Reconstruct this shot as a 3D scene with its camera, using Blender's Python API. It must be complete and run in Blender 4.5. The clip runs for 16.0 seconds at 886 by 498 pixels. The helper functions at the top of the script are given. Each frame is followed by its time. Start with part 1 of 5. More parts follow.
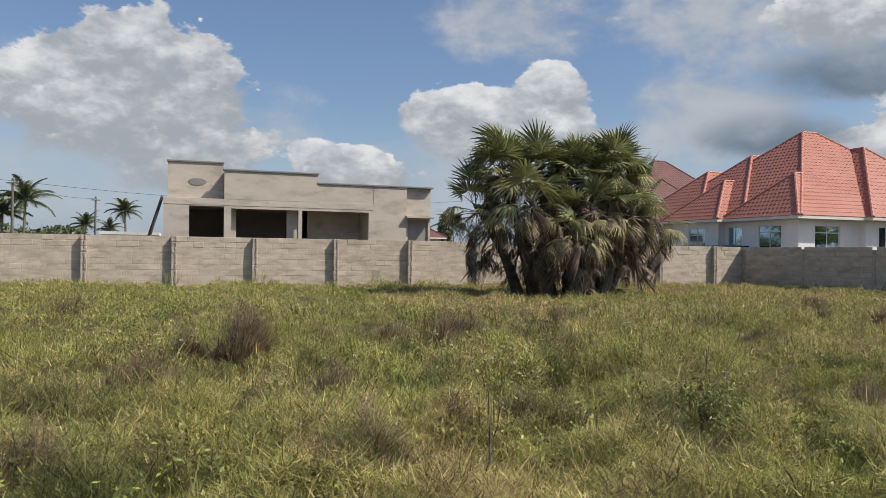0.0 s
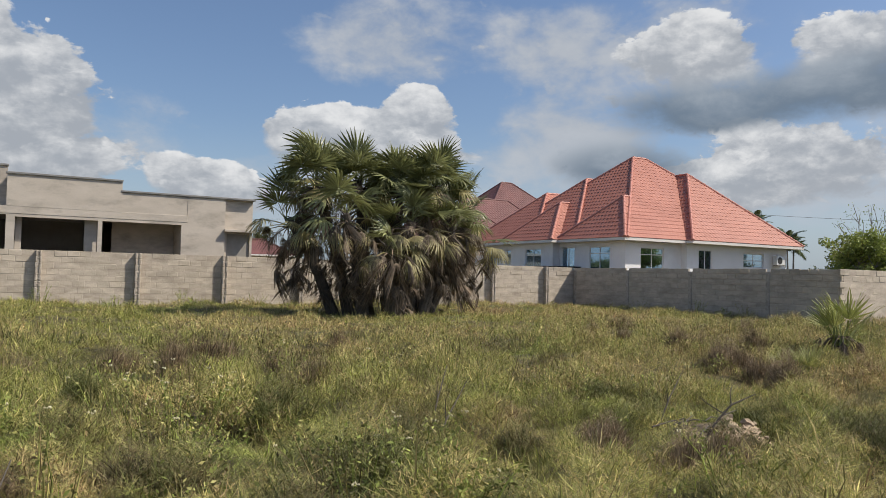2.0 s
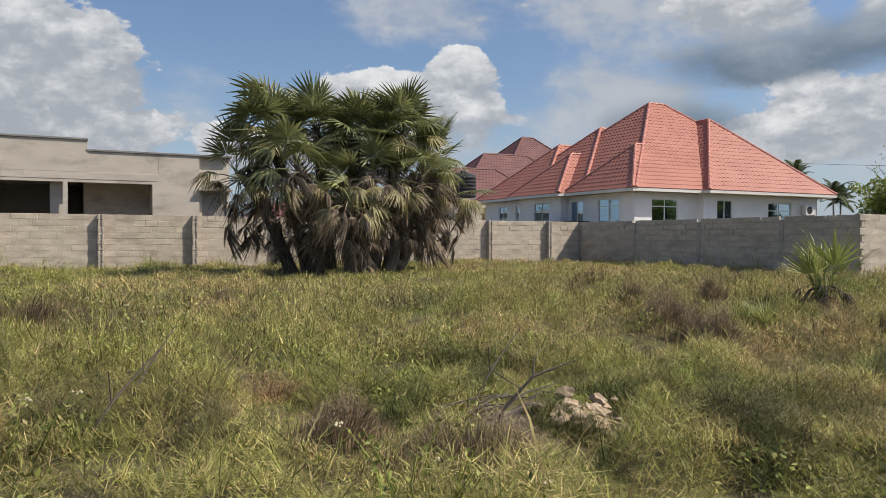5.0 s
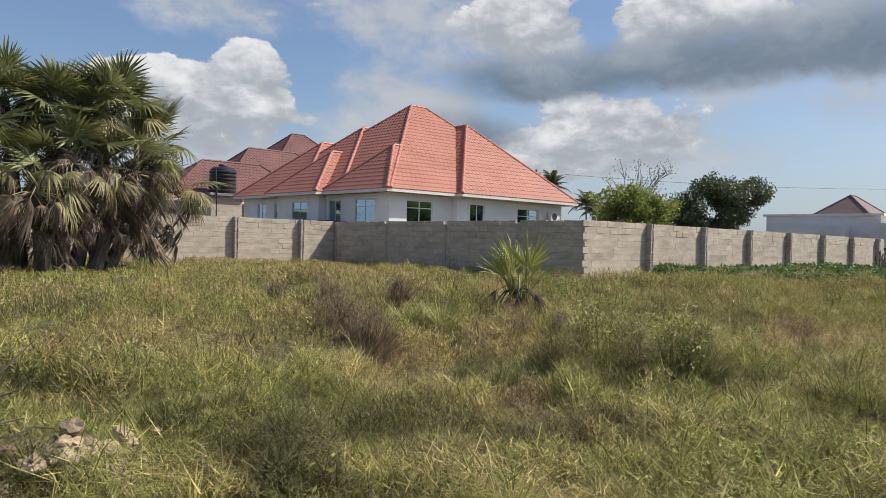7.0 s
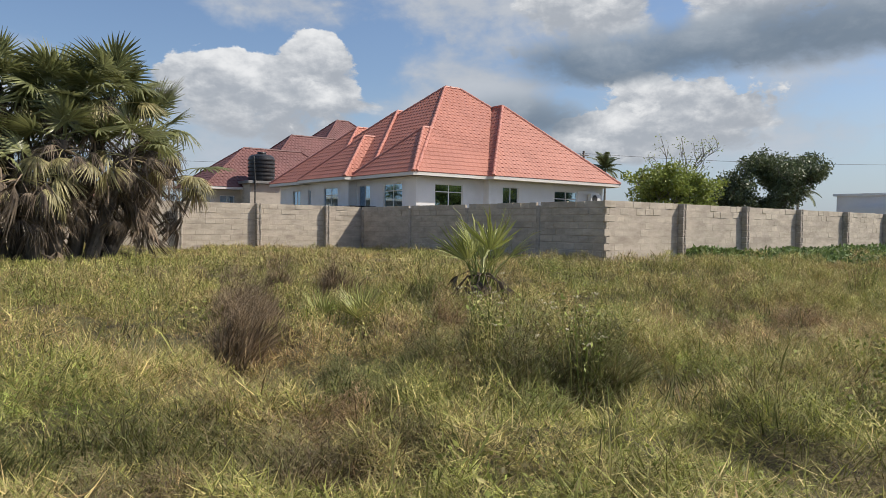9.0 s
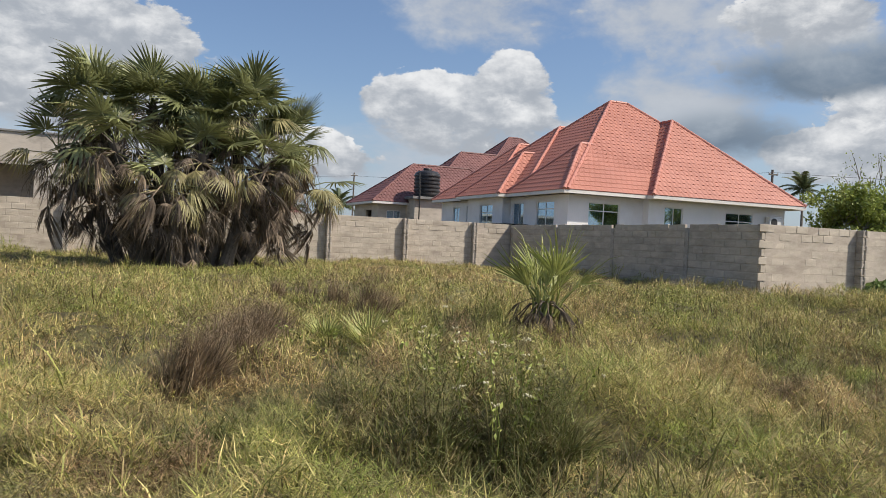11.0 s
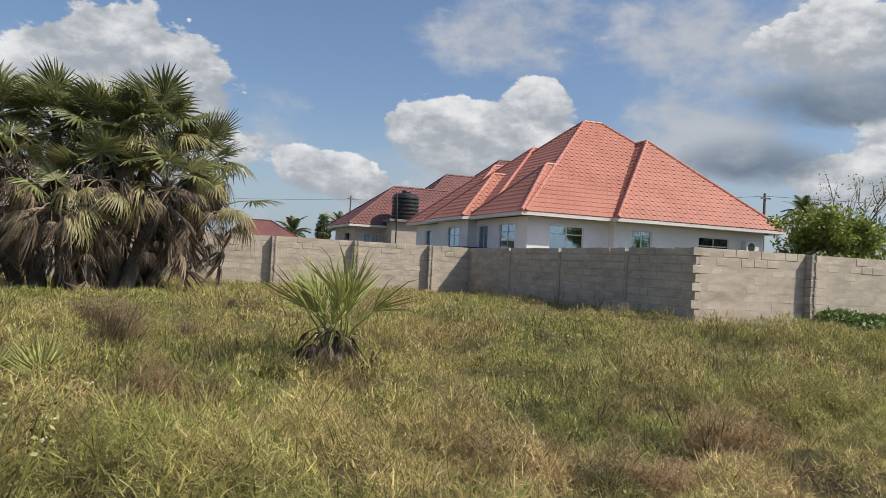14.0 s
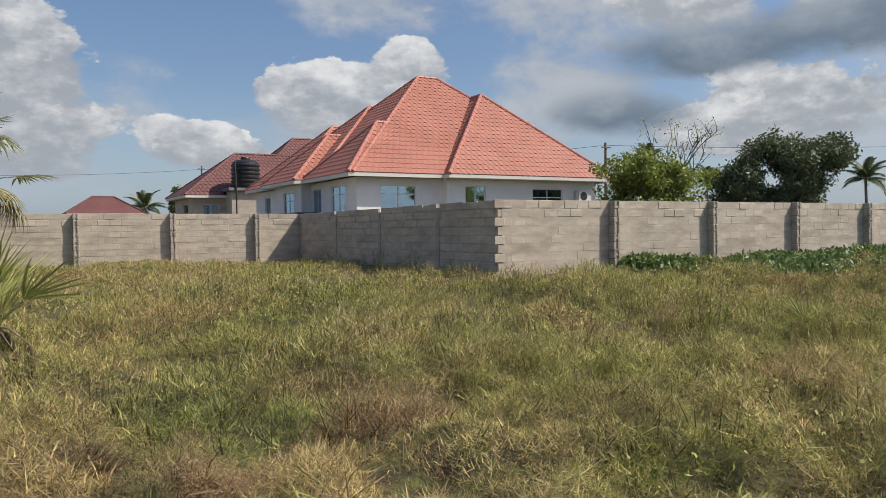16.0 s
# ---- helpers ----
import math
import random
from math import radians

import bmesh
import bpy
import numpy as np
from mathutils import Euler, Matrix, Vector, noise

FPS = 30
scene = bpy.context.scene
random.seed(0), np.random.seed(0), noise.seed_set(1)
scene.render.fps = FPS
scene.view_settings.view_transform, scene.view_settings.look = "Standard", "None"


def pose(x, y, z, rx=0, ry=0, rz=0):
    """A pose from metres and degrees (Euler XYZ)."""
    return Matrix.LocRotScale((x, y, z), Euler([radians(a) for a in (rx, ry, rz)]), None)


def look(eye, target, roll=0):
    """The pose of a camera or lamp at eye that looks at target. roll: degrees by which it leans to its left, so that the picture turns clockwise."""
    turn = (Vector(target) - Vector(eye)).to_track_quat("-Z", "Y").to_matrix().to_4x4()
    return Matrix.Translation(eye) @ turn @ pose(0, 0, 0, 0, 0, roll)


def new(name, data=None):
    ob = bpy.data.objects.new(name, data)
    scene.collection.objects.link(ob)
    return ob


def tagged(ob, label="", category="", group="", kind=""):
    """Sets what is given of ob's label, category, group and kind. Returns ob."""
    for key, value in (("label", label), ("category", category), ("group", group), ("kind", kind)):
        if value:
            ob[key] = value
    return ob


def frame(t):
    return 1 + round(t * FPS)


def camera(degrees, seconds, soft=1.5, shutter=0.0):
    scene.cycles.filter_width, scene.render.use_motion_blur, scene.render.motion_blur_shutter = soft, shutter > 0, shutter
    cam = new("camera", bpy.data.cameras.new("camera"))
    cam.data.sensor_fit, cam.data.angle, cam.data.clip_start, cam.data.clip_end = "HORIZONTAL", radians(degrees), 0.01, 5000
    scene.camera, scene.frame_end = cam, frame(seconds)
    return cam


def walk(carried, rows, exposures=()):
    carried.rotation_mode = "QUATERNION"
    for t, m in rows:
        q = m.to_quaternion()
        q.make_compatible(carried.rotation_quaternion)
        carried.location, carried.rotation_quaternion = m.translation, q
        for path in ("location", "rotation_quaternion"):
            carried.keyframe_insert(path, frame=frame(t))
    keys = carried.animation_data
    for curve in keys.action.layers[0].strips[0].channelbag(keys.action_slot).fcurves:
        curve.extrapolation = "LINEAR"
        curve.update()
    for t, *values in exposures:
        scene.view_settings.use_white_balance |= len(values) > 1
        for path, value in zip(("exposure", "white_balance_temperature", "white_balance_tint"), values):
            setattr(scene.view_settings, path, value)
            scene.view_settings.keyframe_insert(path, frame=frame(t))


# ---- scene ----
cam = camera(61.1, 16.0, soft=0.8)
PATH = [
    (0, (0.064, -0.353, 2.052), (0.722, 1.535, 2.061), 0.8),
    (0.5, (0.655, -0.07, 2.094), (1.332, 1.811, 2.13), 0.9),
    (1, (1.282, 0.188, 2.041), (2.031, 2.042, 2.078), 1.1),
    (1.5, (1.874, 0.412, 1.971), (2.742, 2.213, 2.015), 1.5),
    (2, (2.522, 0.561, 1.994), (3.504, 2.302, 2.063), 1.4),
    (2.5, (3.142, 0.684, 1.95), (4.21, 2.373, 2.015), 1.1),
    (3, (3.812, 0.89, 1.96), (4.92, 2.553, 2.027), 1.0),
    (3.5, (4.474, 1.015, 1.917), (5.535, 2.71, 1.969), 1.3),
    (3.7, (4.663, 1.037, 1.907), (5.683, 2.756, 1.95), 1.3),
    (5.8, (7.013, 1.506, 1.625), (7.867, 3.313, 1.567), -0.0),
    (6, (7.218, 1.487, 1.637), (8.079, 3.29, 1.573), -0.2),
    (6.2, (7.393, 1.509, 1.631), (8.271, 3.305, 1.568), -0.0),
    (6.5, (7.679, 1.558, 1.622), (8.637, 3.313, 1.586), 0.1),
    (7, (8.334, 1.527, 1.634), (9.672, 3.013, 1.617), 1.5),
    (7.5, (8.916, 1.451, 1.624), (10.373, 2.82, 1.578), 1.4),
    (8, (9.548, 1.431, 1.614), (11.071, 2.725, 1.534), 0.9),
    (8.5, (10.136, 1.343, 1.579), (11.506, 2.797, 1.478), 0.6),
    (9, (10.639, 1.298, 1.576), (11.841, 2.896, 1.52), 0.8),
    (9.5, (11.23, 1.238, 1.639), (12.38, 2.874, 1.647), 0.6),
    (10, (11.759, 1.179, 1.636), (12.772, 2.903, 1.64), 1.2),
    (10.2, (11.968, 1.193, 1.619), (12.906, 2.959, 1.616), 1.6),
    (12.3, (14.565, 1.195, 1.784), (15.273, 3.064, 1.757), 2.9),
    (12.5, (14.752, 1.202, 1.781), (15.459, 3.073, 1.766), 2.8),
    (13, (15.298, 1.263, 1.81), (15.981, 3.143, 1.825), 2.8),
    (13.5, (15.937, 1.288, 1.78), (16.609, 3.172, 1.809), 2.8),
    (14, (16.515, 1.375, 1.758), (17.22, 3.246, 1.798), 3.0),
    (14.5, (17.155, 1.385, 1.803), (17.919, 3.233, 1.846), 2.8),
    (15, (17.728, 1.41, 1.765), (18.561, 3.229, 1.793), 2.9),
    (15.3, (18.133, 1.428, 1.793), (19.025, 3.218, 1.812), 2.1),
    (15.5, (18.418, 1.447, 1.808), (19.349, 3.217, 1.822), 1.9),
    (16, (19.063, 1.416, 1.812), (20.052, 3.154, 1.759), -0.7),
]
walk(cam, [(t, look(eye, target, roll)) for t, eye, target, roll in PATH], [(0, -0.03), (3, 0.02), (6, 0.04), (6.5, 0.12), (8, 0.02), (9.5, 0.13), (13, 0.08), (16, -0.04)])

# ---- world, sun and sky ----
SUN_DIR = Vector((0.72, -0.48, 1.0)).normalized()
sun_data = bpy.data.lights.new("sun", "SUN")
sun_data.energy, sun_data.angle, sun_data.color = 5.0, radians(0.6), (1.0, 0.92, 0.80)
sun = new("sun", sun_data)
sun.rotation_euler = (-SUN_DIR).to_track_quat("-Z", "Y").to_euler()
scene.view_settings.exposure = 0.0

world = bpy.data.worlds.new("world")
scene.world = world
world.use_nodes = True


class Nodes:
    """Short hand for building node trees."""

    def __init__(self, tree):
        self.tree = tree
        tree.nodes.clear()

    def add(self, kind):
        return self.tree.nodes.new(kind)

    def link(self, a, b):
        self.tree.links.new(a, b)

    def put(self, socket, value):
        if isinstance(value, bpy.types.NodeSocket):
            self.link(value, socket)
        else:
            socket.default_value = value

    def math(self, op, a, b=0.0, c=0.0, clamp=False):
        node = self.add("ShaderNodeMath")
        node.operation, node.use_clamp = op, clamp
        for socket, value in zip(node.inputs, (a, b, c)):
            self.put(socket, value)
        return node.outputs[0]

    def mix(self, fac, a, b, blend="MIX"):
        node = self.add("ShaderNodeMix")
        node.data_type, node.blend_type = "RGBA", blend
        for socket, value in ((node.inputs[0], fac), (node.inputs[6], a), (node.inputs[7], b)):
            self.put(socket, value)
        return node.outputs[2]

    def noise(self, vector, scale, detail=4.0, rough=0.55, distort=0.0):
        node = self.add("ShaderNodeTexNoise")
        if vector is not None:
            self.link(vector, node.inputs["Vector"])
        for key, value in (("Scale", scale), ("Detail", detail), ("Roughness", rough), ("Distortion", distort)):
            node.inputs[key].default_value = value
        return node.outputs["Fac"]

    def ramp(self, fac, a, b, lo=0.0, hi=1.0, smooth=False):
        node = self.add("ShaderNodeMapRange")
        node.interpolation_type = "SMOOTHSTEP" if smooth else "LINEAR"
        for socket, value in zip(node.inputs, (fac, a, b, lo, hi)):
            self.put(socket, value)
        return node.outputs[0]


def grey(v):
    return (v, v, v, 1.0)


def build_sky():
    n = Nodes(world.node_tree)
    coord = n.add("ShaderNodeTexCoord").outputs["Generated"]
    sky = n.add("ShaderNodeTexSky")
    sky.sky_type, sky.sun_disc = "NISHITA", False
    sky.sun_elevation, sky.sun_rotation = math.asin(SUN_DIR.z), math.atan2(SUN_DIR.x, SUN_DIR.y)
    sky.air_density, sky.dust_density, sky.ozone_density = 1.0, 1.6, 1.6
    xyz = n.add("ShaderNodeSeparateXYZ")
    n.link(coord, xyz.inputs[0])
    azimuth = n.math("DEGREES", n.math("ARCTAN2", xyz.outputs[0], xyz.outputs[1]))
    height = n.math("DEGREES", n.math("ARCSINE", xyz.outputs[2]))
    flat = n.add("ShaderNodeCombineXYZ")
    n.link(azimuth, flat.inputs[0])
    n.link(n.math("MULTIPLY", height, 1.6), flat.inputs[1])
    billow = n.noise(flat.outputs[0], 0.17, 10.0, 0.585, 0.15)
    fine = n.noise(flat.outputs[0], 0.42, 8.0, 0.6, 0.15)
    wide = n.noise(coord, 1.9, 6.0, 0.55)
    warp = n.add("ShaderNodeVectorMath")
    warp.operation = "MULTIPLY_ADD"
    drift = n.add("ShaderNodeTexNoise")
    n.link(flat.outputs[0], drift.inputs["Vector"])
    drift.inputs["Scale"].default_value, drift.inputs["Detail"].default_value = 0.5, 5.0
    n.link(drift.outputs["Color"], warp.inputs[0])
    warp.inputs[1].default_value = (2.2, 2.2, 0.0)
    n.link(flat.outputs[0], warp.inputs[2])
    cells = n.add("ShaderNodeTexVoronoi")
    cells.feature = "SMOOTH_F1"
    n.link(warp.outputs[0], cells.inputs["Vector"])
    for key, value in (("Scale", 0.42), ("Detail", 3.0), ("Roughness", 0.55), ("Smoothness", 0.3)):
        cells.inputs[key].default_value = value
    puff = n.ramp(cells.outputs["Distance"], 0.1, 0.75, 1.0, 0.0)

    def bank(clouds, rough):
        """Cover and height within the cloud, for clouds of (azimuth, elevation, half width, half height)."""
        total, lift = None, None
        for a, e, w, h in clouds:
            u = n.math("MULTIPLY", n.math("SUBTRACT", azimuth, a), 1 / w)
            v = n.math("MULTIPLY", n.math("SUBTRACT", height, e), 1 / h)
            d = n.math("SUBTRACT", 1.0, n.math("ADD", n.math("MULTIPLY", u, u), n.math("MULTIPLY", v, v)))
            weight = n.math("POWER", 40.0, n.math("MAXIMUM", d, -4.0))
            if total is None:
                total, lift = weight, n.math("MULTIPLY", v, weight)
            else:
                total, lift = n.math("ADD", total, weight), n.math("ADD", lift, n.math("MULTIPLY", v, weight))
        cover = n.math("LOGARITHM", total, 40.0)
        lift = n.math("DIVIDE", lift, total)
        bumps = n.math("ADD", n.math("MULTIPLY", n.math("SUBTRACT", billow, 0.5), rough), n.math("MULTIPLY", n.math("SUBTRACT", puff, 0.3), 0.2 * rough))
        return n.math("ADD", cover, bumps), lift

    blue = n.mix(1.0, sky.outputs[0], (SKY_TINT[0], SKY_TINT[1], SKY_TINT[2], 1.0), "MULTIPLY")
    # a thin veil, everywhere
    veil, _ = bank(VEIL, 4.0)
    veil = n.math("MAXIMUM", n.ramp(veil, -0.5, 1.1, 0.0, 0.92, True), n.math("MULTIPLY", n.ramp(wide, 0.52, 0.72, 0.0, 0.7, True), n.math("GREATER_THAN", height, 24.0)))
    colour = n.mix(veil, blue, n.mix(billow, (*VEIL_DARK, 1.0), (*VEIL_LIGHT, 1.0)))
    haze = n.ramp(height, 0.0, 12.0, 0.6, 0.0, True)
    colour = n.mix(haze, colour, (*HAZE, 1.0))
    # heaped white clouds with greyer feet
    heap, lift = bank(HEAP, 4.2)
    shade = n.math("ADD", n.math("MULTIPLY", lift, 0.36), n.math("MULTIPLY", n.math("SUBTRACT", fine, 0.5), 1.9))
    shade = n.math("ADD", shade, n.math("MULTIPLY", n.math("SUBTRACT", billow, 0.5), 1.2))
    shade = n.math("ADD", shade, n.math("MULTIPLY", n.math("SUBTRACT", puff, 0.18), 0.55))
    shade = n.math("ADD", shade, n.ramp(azimuth, 2.0, 16.0, -0.1, 0.0))
    feather = n.ramp(lift, -0.55, 0.35, 0.3, -0.28, True)
    heap_colour = n.mix(n.ramp(shade, -0.45, 0.62, 0.0, 1.0, True), (*HEAP_DARK, 1.0), (*HEAP_LIGHT, 1.0))
    colour = n.mix(n.ramp(heap, -0.5, feather, 0.0, 0.97, True), colour, heap_colour)
    # grey-bottomed clouds
    dark, lift = bank(DARK, 2.4)
    shade = n.math("ADD", n.math("MULTIPLY", lift, 0.45), n.math("MULTIPLY", n.math("SUBTRACT", billow, 0.5), 1.5))
    dark_colour = n.mix(n.ramp(shade, -0.2, 0.8, 0.0, 1.0, True), (*DARK_LOW, 1.0), (*DARK_HIGH, 1.0))
    colour = n.mix(n.ramp(dark, -0.4, 0.9, 0.0, 0.95, True), colour, dark_colour)
    back = n.add("ShaderNodeBackground")
    n.link(colour, back.inputs[0])
    back.inputs[1].default_value = SKY_STRENGTH
    out = n.add("ShaderNodeOutputWorld")
    n.link(back.outputs[0], out.inputs[0])


SKY_STRENGTH = 0.1
SKY_TINT = (1.02, 1.08, 1.18)
HAZE = (4.2, 5.1, 6.2)
VEIL_DARK, VEIL_LIGHT = (3.0, 3.4, 4.0), (6.0, 6.2, 6.5)
HEAP_DARK, HEAP_LIGHT = (3.7, 4.0, 4.45), (7.9, 7.95, 8.0)
DARK_LOW, DARK_HIGH = (1.5, 2.0, 2.65), (4.0, 4.5, 5.1)
VEIL = [(25, 17.4, 6.5, 3.4), (38, 16.8, 6.5, 3.6), (39.5, 11.5, 6, 5), (-3, 7, 13, 6), (40, 9.0, 9, 4), (22, 5.5, 12, 3.5), (57, 8.0, 10, 4), (78, 14, 16, 5), (-25, 9, 14, 8), (105, 10, 16, 6), (46, 16.5, 7, 4), (62, 14, 9, 4), (70.5, 9.8, 4, 1.8)]
HEAP = [(-3.6, 13.6, 4.6, 3.2), (0.6, 12.2, 3.8, 3.2), (-4.5, 9.4, 9.0, 3.6), (0.5, 6.4, 6.0, 2.8), (10.8, 6.5, 3.6, 1.7), (14.2, 5.6, 3.4, 1.5), (19.2, 10.4, 3.4, 2.0), (27.0, 11.7, 3.1, 2.4), (24.0, 9.2, 6.8, 3.0),
        (47.6, 16.2, 4.6, 2.6), (55.0, 8.6, 6.4, 2.5), (50.0, 7.0, 5.0, 1.8), (-30, 10, 10, 4), (110, 8, 12, 3), (60, 15.8, 6, 2.0)]
DARK = [(47.5, 12.4, 6.6, 2.1), (55.0, 12.9, 7.0, 2.3), (43.0, 8.4, 5.5, 2.0), (73, 14.4, 13, 3.2), (62, 13.8, 8, 2.6)]
build_sky()

# ---- materials ----


def material(name, dark, light, scale=3.0, rough=0.8, bump=0.3, fine=40.0, metal=0.0, vary=0.0, stain=None, stain_scale=0.6, see_through=0.0, island=0.0, coat=0.0, stretch=1.0):
    """A surface mottled between two colours at two scales, with grain, stains, and changes from piece to piece."""
    m = bpy.data.materials.new(name)
    m.use_nodes = True
    n = Nodes(m.node_tree)
    where = n.add("ShaderNodeNewGeometry").outputs["Position"]
    if stretch != 1.0:
        node = n.add("ShaderNodeVectorMath")
        node.operation = "MULTIPLY"
        n.link(where, node.inputs[0])
        node.inputs[1].default_value = (1.0, 1.0, stretch)
        where = node.outputs[0]
    broad = n.noise(where, scale, 5.0, 0.6)
    grain = n.noise(where, fine, 3.0, 0.6)
    mixed = n.math("ADD", n.math("MULTIPLY", broad, 0.65), n.math("MULTIPLY", grain, 0.35))
    colour = n.mix(n.ramp(mixed, 0.36, 0.64), (*dark, 1.0), (*light, 1.0))
    if stain:
        colour = n.mix(n.ramp(n.noise(where, stain_scale, 6.0, 0.65), 0.5, 0.72, 0.0, 0.85), colour, (*stain, 1.0))
    if vary:
        chance = n.add("ShaderNodeObjectInfo").outputs["Random"]
        colour = n.mix(1.0, colour, n.mix(chance, grey(1 - vary), grey(1 + vary)), "MULTIPLY")
    if island:
        chance = n.add("ShaderNodeNewGeometry").outputs["Random Per Island"]
        colour = n.mix(1.0, colour, n.mix(chance, grey(1 - island), grey(1 + island)), "MULTIPLY")
    bsdf = n.add("ShaderNodeBsdfPrincipled")
    n.link(colour, bsdf.inputs["Base Color"])
    bsdf.inputs["Metallic"].default_value = metal
    bsdf.inputs["Coat Weight"].default_value = coat
    n.link(n.ramp(grain, 0.3, 0.7, max(0.03, rough - 0.1), min(1.0, rough + 0.1)), bsdf.inputs["Roughness"])
    if bump:
        node = n.add("ShaderNodeBump")
        node.inputs["Strength"].default_value, node.inputs["Distance"].default_value = bump, 0.01
        n.link(mixed, node.inputs["Height"])
        n.link(node.outputs[0], bsdf.inputs["Normal"])
    out = n.add("ShaderNodeOutputMaterial")
    if see_through:
        leaf = n.add("ShaderNodeBsdfTranslucent")
        n.link(colour, leaf.inputs[0])
        blend = n.add("ShaderNodeMixShader")
        blend.inputs[0].default_value = see_through
        n.link(bsdf.outputs[0], blend.inputs[1])
        n.link(leaf.outputs[0], blend.inputs[2])
        n.link(blend.outputs[0], out.inputs[0])
    else:
        n.link(bsdf.outputs[0], out.inputs[0])
    return m


def glass_material():
    """Blue-tinted reflective window glass."""
    m = bpy.data.materials.new("window glass")
    m.use_nodes = True
    n = Nodes(m.node_tree)
    clear = n.add("ShaderNodeBsdfGlass")
    clear.inputs["Color"].default_value = (0.55, 0.66, 0.75, 1)
    clear.inputs["IOR"].default_value = 1.5
    shine = n.add("ShaderNodeBsdfGlossy")
    shine.inputs["Color"].default_value = (0.62, 0.80, 0.95, 1)
    shine.inputs["Roughness"].default_value = 0.03
    blend = n.add("ShaderNodeMixShader")
    blend.inputs[0].default_value = 0.45
    n.link(clear.outputs[0], blend.inputs[1])
    n.link(shine.outputs[0], blend.inputs[2])
    out = n.add("ShaderNodeOutputMaterial")
    n.link(blend.outputs[0], out.inputs[0])
    return m


def field_material():
    """Earth under the grass: dry straw, green and bare patches."""
    m = bpy.data.materials.new("field earth")
    m.use_nodes = True
    n = Nodes(m.node_tree)
    where = n.add("ShaderNodeNewGeometry").outputs["Position"]
    base = n.mix(n.ramp(n.noise(where, 0.22, 5), 0.4, 0.62), (0.15, 0.155, 0.045, 1), (0.23, 0.18, 0.08, 1))
    base = n.mix(n.ramp(n.noise(where, 3.0, 6, 0.65), 0.36, 0.6), base, (0.07, 0.055, 0.032, 1))
    bsdf = n.add("ShaderNodeBsdfPrincipled")
    n.link(base, bsdf.inputs["Base Color"])
    bsdf.inputs["Roughness"].default_value = 0.95
    node = n.add("ShaderNodeBump")
    node.inputs["Distance"].default_value = 0.08
    n.link(n.noise(where, 9.0, 6, 0.7), node.inputs["Height"])
    n.link(node.outputs[0], bsdf.inputs["Normal"])
    out = n.add("ShaderNodeOutputMaterial")
    n.link(bsdf.outputs[0], out.inputs[0])
    return m


def grass_material(name, fresh, dry, brown, patch=0.16, lush=None):
    """Blades: patches of fresh green, straw and brown, changing from blade to blade."""
    m = bpy.data.materials.new(name)
    m.use_nodes = True
    n = Nodes(m.node_tree)
    geo = n.add("ShaderNodeNewGeometry")
    where, chance = geo.outputs["Position"], geo.outputs["Random Per Island"]
    large = n.noise(where, patch, 4, 0.55)
    middle = n.noise(where, 0.75, 4, 0.6)
    small = n.noise(where, 2.6, 5, 0.65)
    dryness = n.math("ADD", n.math("MULTIPLY", large, 0.8), n.math("MULTIPLY", middle, 0.75))
    dryness = n.math("ADD", n.math("ADD", dryness, n.math("MULTIPLY", small, 0.35)), n.math("MULTIPLY", chance, 0.38))
    split = n.add("ShaderNodeSeparateXYZ")
    n.link(where, split.inputs[0])
    dryness = n.math("ADD", dryness, n.ramp(split.outputs[0], 0.0, 18.0, -0.12, -0.02))
    colour = n.mix(n.ramp(dryness, 1.0, 1.15), (*fresh, 1), (*dry, 1))
    colour = n.mix(n.ramp(dryness, 1.17, 1.33), colour, (*brown, 1))
    if lush:
        colour = n.mix(n.ramp(n.noise(where, 0.42, 4, 0.6, 0.4), 0.56, 0.68, 0.0, 0.6), colour, (*lush, 1))
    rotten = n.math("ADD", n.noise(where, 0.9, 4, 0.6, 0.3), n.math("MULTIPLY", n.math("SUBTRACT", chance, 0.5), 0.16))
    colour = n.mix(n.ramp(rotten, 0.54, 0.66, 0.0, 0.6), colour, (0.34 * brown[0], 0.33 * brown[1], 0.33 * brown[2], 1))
    colour = n.mix(1.0, colour, n.mix(n.ramp(n.noise(where, 5.0, 4, 0.65), 0.34, 0.66), grey(0.54), grey(1.43)), "MULTIPLY")
    colour = n.mix(1.0, colour, n.mix(n.math("FRACT", n.math("MULTIPLY", chance, 7.31)), grey(0.46), grey(1.5)), "MULTIPLY")
    bsdf = n.add("ShaderNodeBsdfPrincipled")
    n.link(colour, bsdf.inputs["Base Color"])
    bsdf.inputs["Roughness"].default_value = 0.6
    bsdf.inputs["Specular IOR Level"].default_value = 0.3
    leaf = n.add("ShaderNodeBsdfTranslucent")
    n.link(colour, leaf.inputs[0])
    blend = n.add("ShaderNodeMixShader")
    blend.inputs[0].default_value = 0.22
    n.link(bsdf.outputs[0], blend.inputs[1])
    n.link(leaf.outputs[0], blend.inputs[2])
    out = n.add("ShaderNodeOutputMaterial")
    n.link(blend.outputs[0], out.inputs[0])
    return m


